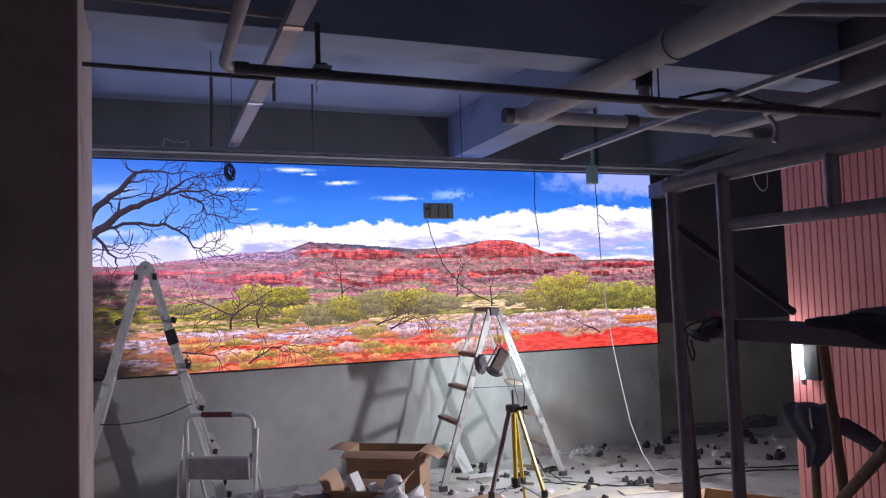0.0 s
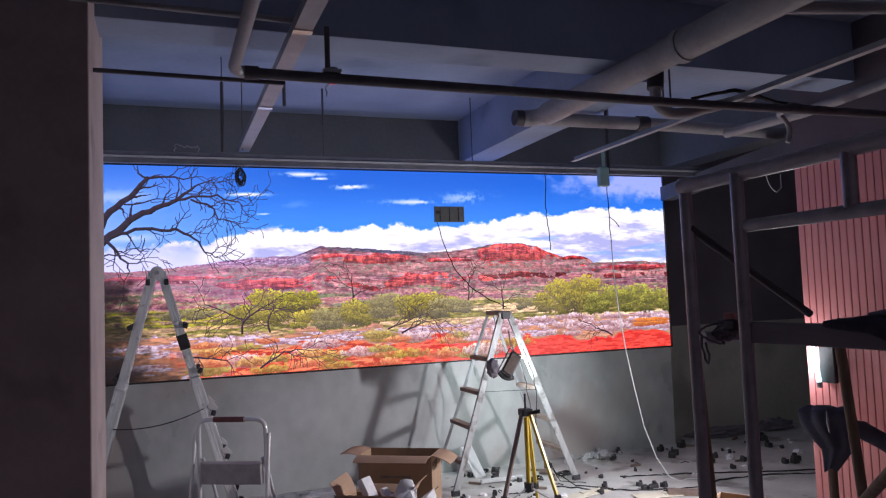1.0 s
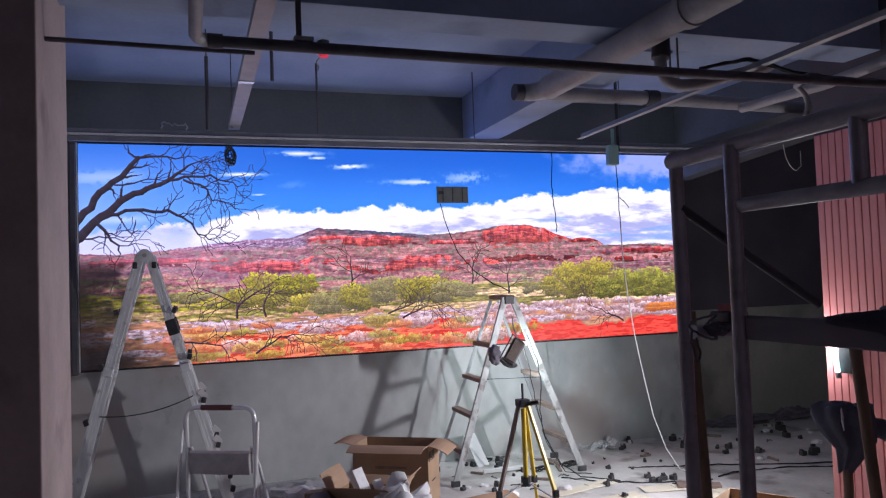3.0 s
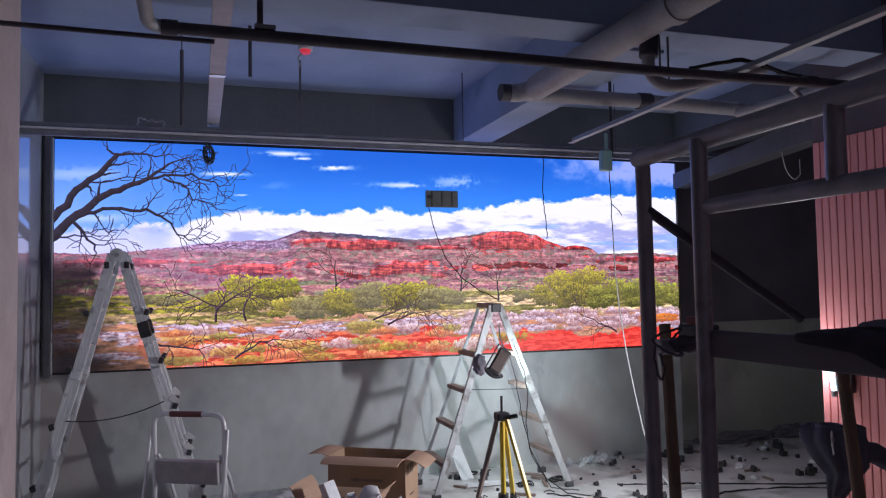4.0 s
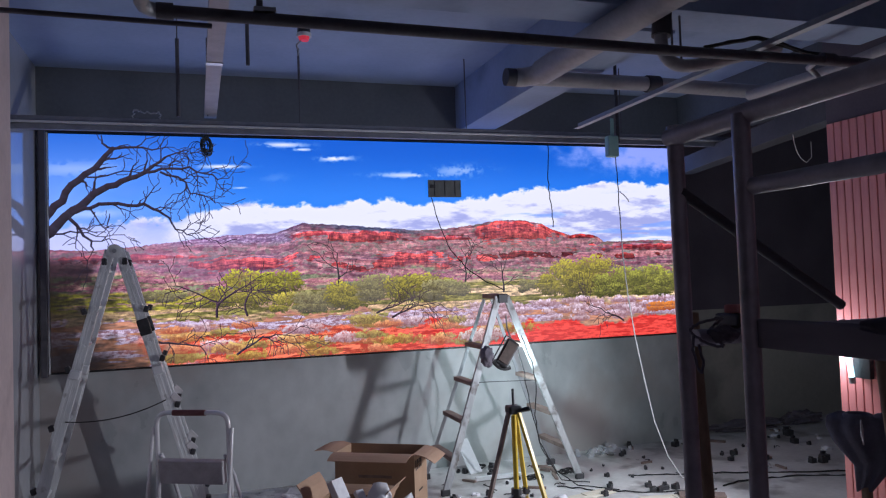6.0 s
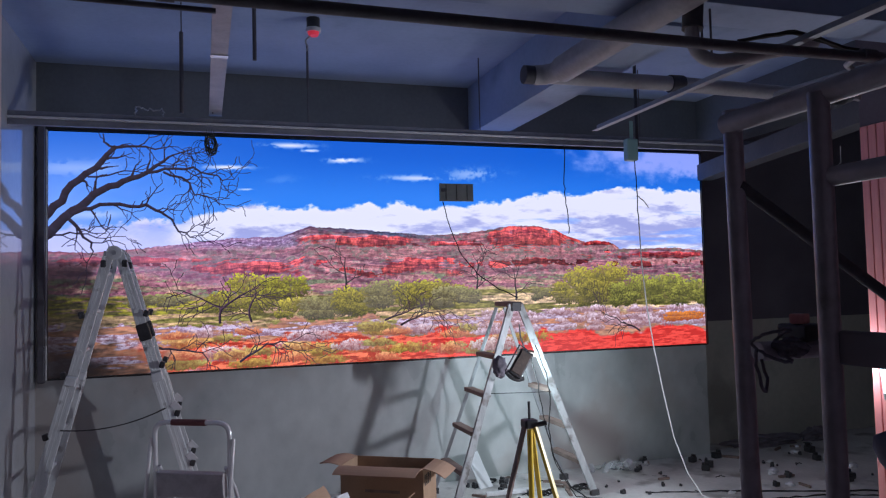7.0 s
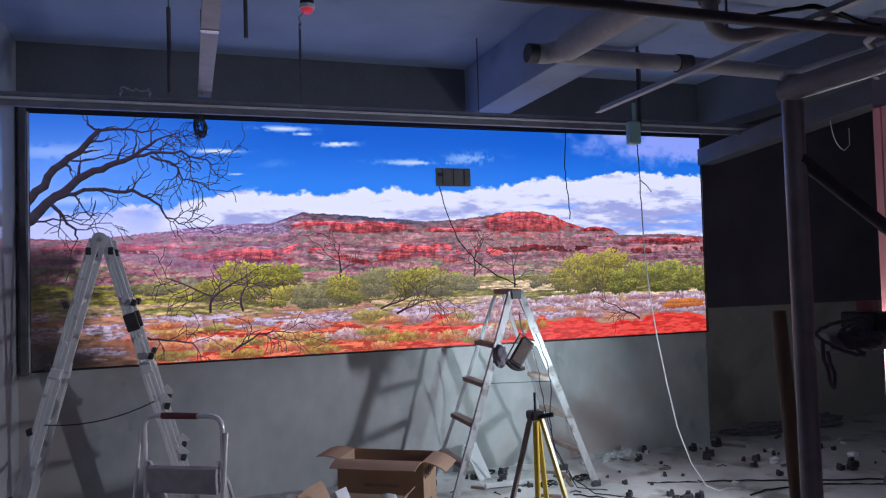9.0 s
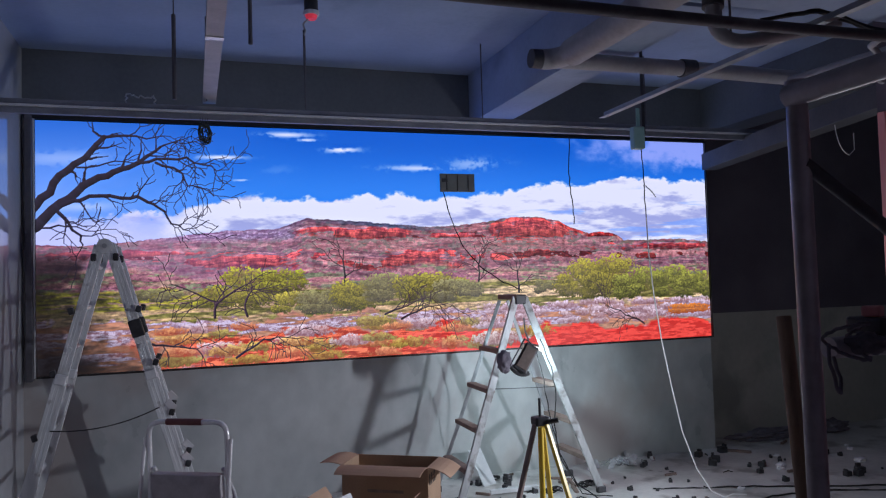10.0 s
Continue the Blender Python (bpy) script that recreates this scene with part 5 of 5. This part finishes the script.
part("end_cap", tube([(0.016, 0, 0.0), (0.01, 0, 0.04)], 0.02, 16), M_STEEL, tl, smooth=50)
part("end_cap", tube([(-0.04, 0, 0.37), (-0.046, 0, 0.41)], 0.02, 16), M_STEEL, tl, smooth=50)
part("mount", box(0.045, -0.06, 0.17, 0.035, 0.13, 0.27, None, 0.004), M_DARKPL, tl, "black fixture body")


# ---------------------------------------------------------------- scraps on the floor
def scrap(x, y, s, rz, kind):
    if kind == 0:
        t = thing("connector_scrap", x, y, 0, rz, "black plastic connector dropped on the floor", "scrap", "floor scraps")
        part("block", box(0, 0, s * 0.35, s, s * 0.8, s * 0.7, None, s * 0.08), M_DARKPL, t)
        part("lug", box(s * 0.3, 0, s * 0.85, s * 0.3, s * 0.6, s * 0.3, None, s * 0.05), M_DARKPL, t)
    elif kind == 1:
        solo("wire_scrap", tube(wiggle([(x, y, 0.006), (x + s * math.cos(radians(rz)), y + s * math.sin(radians(rz)), 0.012), (x + 2 * s * math.cos(radians(rz + 50)), y + 2 * s * math.sin(radians(rz + 50)), 0.006)], s * 0.12, int(x * 100), 4), 0.004, 6), M_RUBBER, "short black wire end on the floor", "scrap", "floor scraps", smooth=60)
    elif kind == 2:
        solo("timber_scrap", box(x, y, 0.012, s * 3.2, s * 0.5, 0.02, pose(0, 0, 0, 0, 0, rz), 0.002), M_STEPWOOD, "small timber offcut on the floor", "scrap", "floor scraps")
    else:
        solo("film_scrap", lump(x, y, 0, s, s * .8, s * .5, x * 7, 0.6, 3, 2), M_BAG, "crumpled scrap of clear film on the floor", "scrap", "floor scraps", smooth=40)


rnd = random.Random(21)
for x, y, s, k in ((5.17, -0.05, .06, 0), (4.98, -0.26, .05, 0), (4.78, -0.1, .07, 3), (4.85, -0.15, .07, 3), (4.65, -1.42, .055, 0), (4.72, -1.45, .055, 0), (5.87, -0.73, .06, 0), (6.27, -1.27, .06, 0), (6.36, -1.3, .07, 0), (6.45, -1.23, .075, 0), (5.91, -0.15, .08, 0), (6.04, -0.2, .08, 2), (3.63, -0.25, .07, 0), (5.6, -0.2, .07, 0), (4.42, -0.9, .04, 0), (6.7, -0.6, .07, 0), (6.9, -0.3, .09, 0), (4.2, -1.3, .045, 0), (3.3, -1.3, .06, 3), (3.75, -1.35, .06, 3), (1.7, -0.6, .12, 3), (1.5, -0.8, .1, 3)):
    scrap(x, y, s * 1.0, rnd.uniform(0, 360), k)
for _ in range(70):
    x, y = rnd.uniform(2.9, 7.2), -abs(rnd.gauss(0, 0.9)) - 0.05
    if y < -2.3 or (x > 5.0 and y < -1.9):
        continue
    scrap(x, y, rnd.uniform(0.02, 0.05), rnd.uniform(0, 360), rnd.choice((0, 0, 1, 2, 3)))
for _ in range(16):
    scrap(rnd.uniform(2.9, 4.1), rnd.uniform(-1.15, -0.35), rnd.uniform(0.03, 0.06), rnd.uniform(0, 360), rnd.choice((0, 0, 1, 1, 2)))
solo("loose_cable", tube(wiggle(arc((4.6, -0.95, 0.006), (5.3, -1.2, 0.006), (6.6, -1.75, 0.006), 10), 0.008, 31, 2), 0.007, 8), M_RUBBER, "black cable lying across the floor", "cable", smooth=60)
solo("loose_cable", tube(wiggle(arc((5.1, -1.55, 0.006), (5.7, -1.35, 0.006), (6.5, -1.9, 0.006), 10), 0.008, 32, 2), 0.007, 8), M_RUBBER, "black cable lying across the floor", "cable", smooth=60)
solo("loose_cable", tube(wiggle(arc((3.9, -1.0, 0.006), (4.3, -1.5, 0.006), (5.0, -1.6, 0.006), 10), 0.01, 33, 2), 0.006, 8), M_RUBBER, "black cable lying across the floor", "cable", smooth=60)
solo("timber_offcut", box(4.75, -1.75, 0.02, 0.34, 0.12, 0.035, pose(0, 0, 0, 0, 0, -30), 0.003), M_STEPWOOD, "pale timber offcut on the floor", "timber")
solo("metal_profile", beam((3.35, -0.55, 0.02), (3.75, -0.6, 0.03), 0.05, 0.03, 0.002), M_ALU, "bright metal profile offcut under the ladder", "metal profile")
solo("metal_profile", beam((3.45, -0.3, 0.0), (3.38, -0.12, 0.27), 0.14, 0.012, 0.002), M_ALU, "thin metal plate leaning under the ladder", "metal plate")
solo("metal_profile", beam((1.5, -0.35, 0.02), (2.15, -0.75, 0.03), 0.05, 0.03, 0.002), M_ALU, "long bright metal profile on the floor", "metal profile")
solo("timber_stack", beam((1.75, -0.75, 0.06), (2.0, -0.95, 0.1), 0.12, 0.05, 0.004), M_STEPWOOD, "brown timber board heaped on scraps", "timber")

# flattened packing boards, tangles and heaps
M_CREAM = mat("cream_packing_board", (0.66, 0.6, 0.47), (0.82, 0.77, 0.65), 0.7, scale=3, fine=60, bump=0.08, dirt_or_sheen=((0.5, 0.44, 0.35), 4, 0.6))


def packing_board(x, y, w, d, rz, seed, label):
    """A thin board with an offcut glued on top, lying on the floor."""
    r = random.Random(seed)
    b = box(0, 0, 0.009, w, d, 0.008, None, 0.002)
    box(w * 0.3, d * 0.1, 0.0165, w * 0.3, d * 0.55, 0.006, pose(0, 0, 0, 0, 0, r.uniform(-9, 9)), 0.001, b)
    b.transform(pose(x, y, 0, 0, 0, rz))
    solo("packing_board", b, M_CREAM, label, "packing board")


packing_board(3.86, -1.38, 0.74, 0.14, 14, 1, "long cream strip of packing board on the floor")
packing_board(4.5, -1.66, 0.4, 0.16, -12, 2, "cream packing board lying flat on the dusty floor")
packing_board(3.98, -1.78, 0.5, 0.22, 8, 3, "wide cream packing board lying flat on the floor")
packing_board(4.72, -2.02, 0.44, 0.26, 20, 4, "cream packing board near the scaffold foot")
packing_board(3.38, -1.62, 0.44, 0.26, -24, 5, "cream packing board beside the tripod")
packing_board(3.9, -2.3, 0.56, 0.3, 5, 6, "cream packing board in front of the tripod")


def wire_tangle(x, y, r0, loops, seed, label):
    """A loose tangle of thin dark wire."""
    r = random.Random(seed)
    pts, a = [], 0.0
    for i in range(loops * 10):
        a += 0.62
        rr = r0 * (0.45 + 0.55 * abs(math.sin(i * 0.37 + seed)))
        pts.append((x + rr * math.cos(a) + r.uniform(-.01, .01) + 0.02 * math.sin(i * .11), y + 0.7 * rr * math.sin(a) + r.uniform(-.01, .01), 0.008 + 0.05 * abs(math.sin(i * 0.53 + seed)) * (1 - rr / r0 * 0.6)))
    solo("wire_tangle", tube(pts, 0.005, 6), M_RUBBER, label, "wire", "wire tangles", smooth=60)


wire_tangle(4.17, -0.66, 0.09, 5, 2, "tangle of thin dark wire by the ladder foot")
wire_tangle(3.84, -0.70, 0.07, 4, 5, "tangle of thin dark wire under the ladder")
wire_tangle(3.50, -0.16, 0.08, 4, 7, "tangle of thin dark wire near the wall")
for x, y, s_, k in ((4.07, -1.74, .05, 0), (4.12, -1.38, .05, 0), (4.52, -1.44, .05, 0), (4.57, -1.46, .05, 0), (4.63, -1.43, .05, 0), (5.51, -0.52, .07, 0), (5.62, -0.42, .08, 0), (4.97, -0.66, .035, 2), (3.3, -0.98, .05, 0), (3.36, -0.26, .05, 0), (6.0, -1.0, .06, 0), (5.7, -0.9, .05, 0)):
    scrap(x, y, s_, rnd.uniform(0, 360), k)
# Unidentified dark heaps at the bay wall foot, built as cloth lumps.
solo("dark_heap", lump(6.75, 0.16, 0, 0.42, 0.12, 0.06, 12, 0.5, 2.6), M_CLOTH, "crumpled dark heap at the bay wall foot", "tarpaulin", smooth=40)
solo("dark_heap", lump(7.5, 0.16, 0, 0.26, 0.11, 0.08, 15, 0.5, 2.6), M_CLOTH, "crumpled dark heap at the bay wall foot", "tarpaulin", smooth=40)
carton("carton", 2.98, -1.98, 12, 0.42, 0.3, 0.13, (-20, -35, 10, None), "low beige carton beside the tripod", print_bars=False)

# ---------------------------------------------------------------- salmon boards
backing = bpy.data.objects["wall_board_backing"]
board_mesh = None
for k in range(62):
    y = -2.69 - 0.0625 * (k + 0.5)
    if board_mesh is None:
        board_mesh = mesh_of("board", box(0, 0, 1.345, 0.018, 0.056, 2.69, None, 0.004), M_PINK)
    ob = new("board", board_mesh)
    ob.parent = backing
    ob.location = Vector((5.191, y, 0.005)) - backing.location
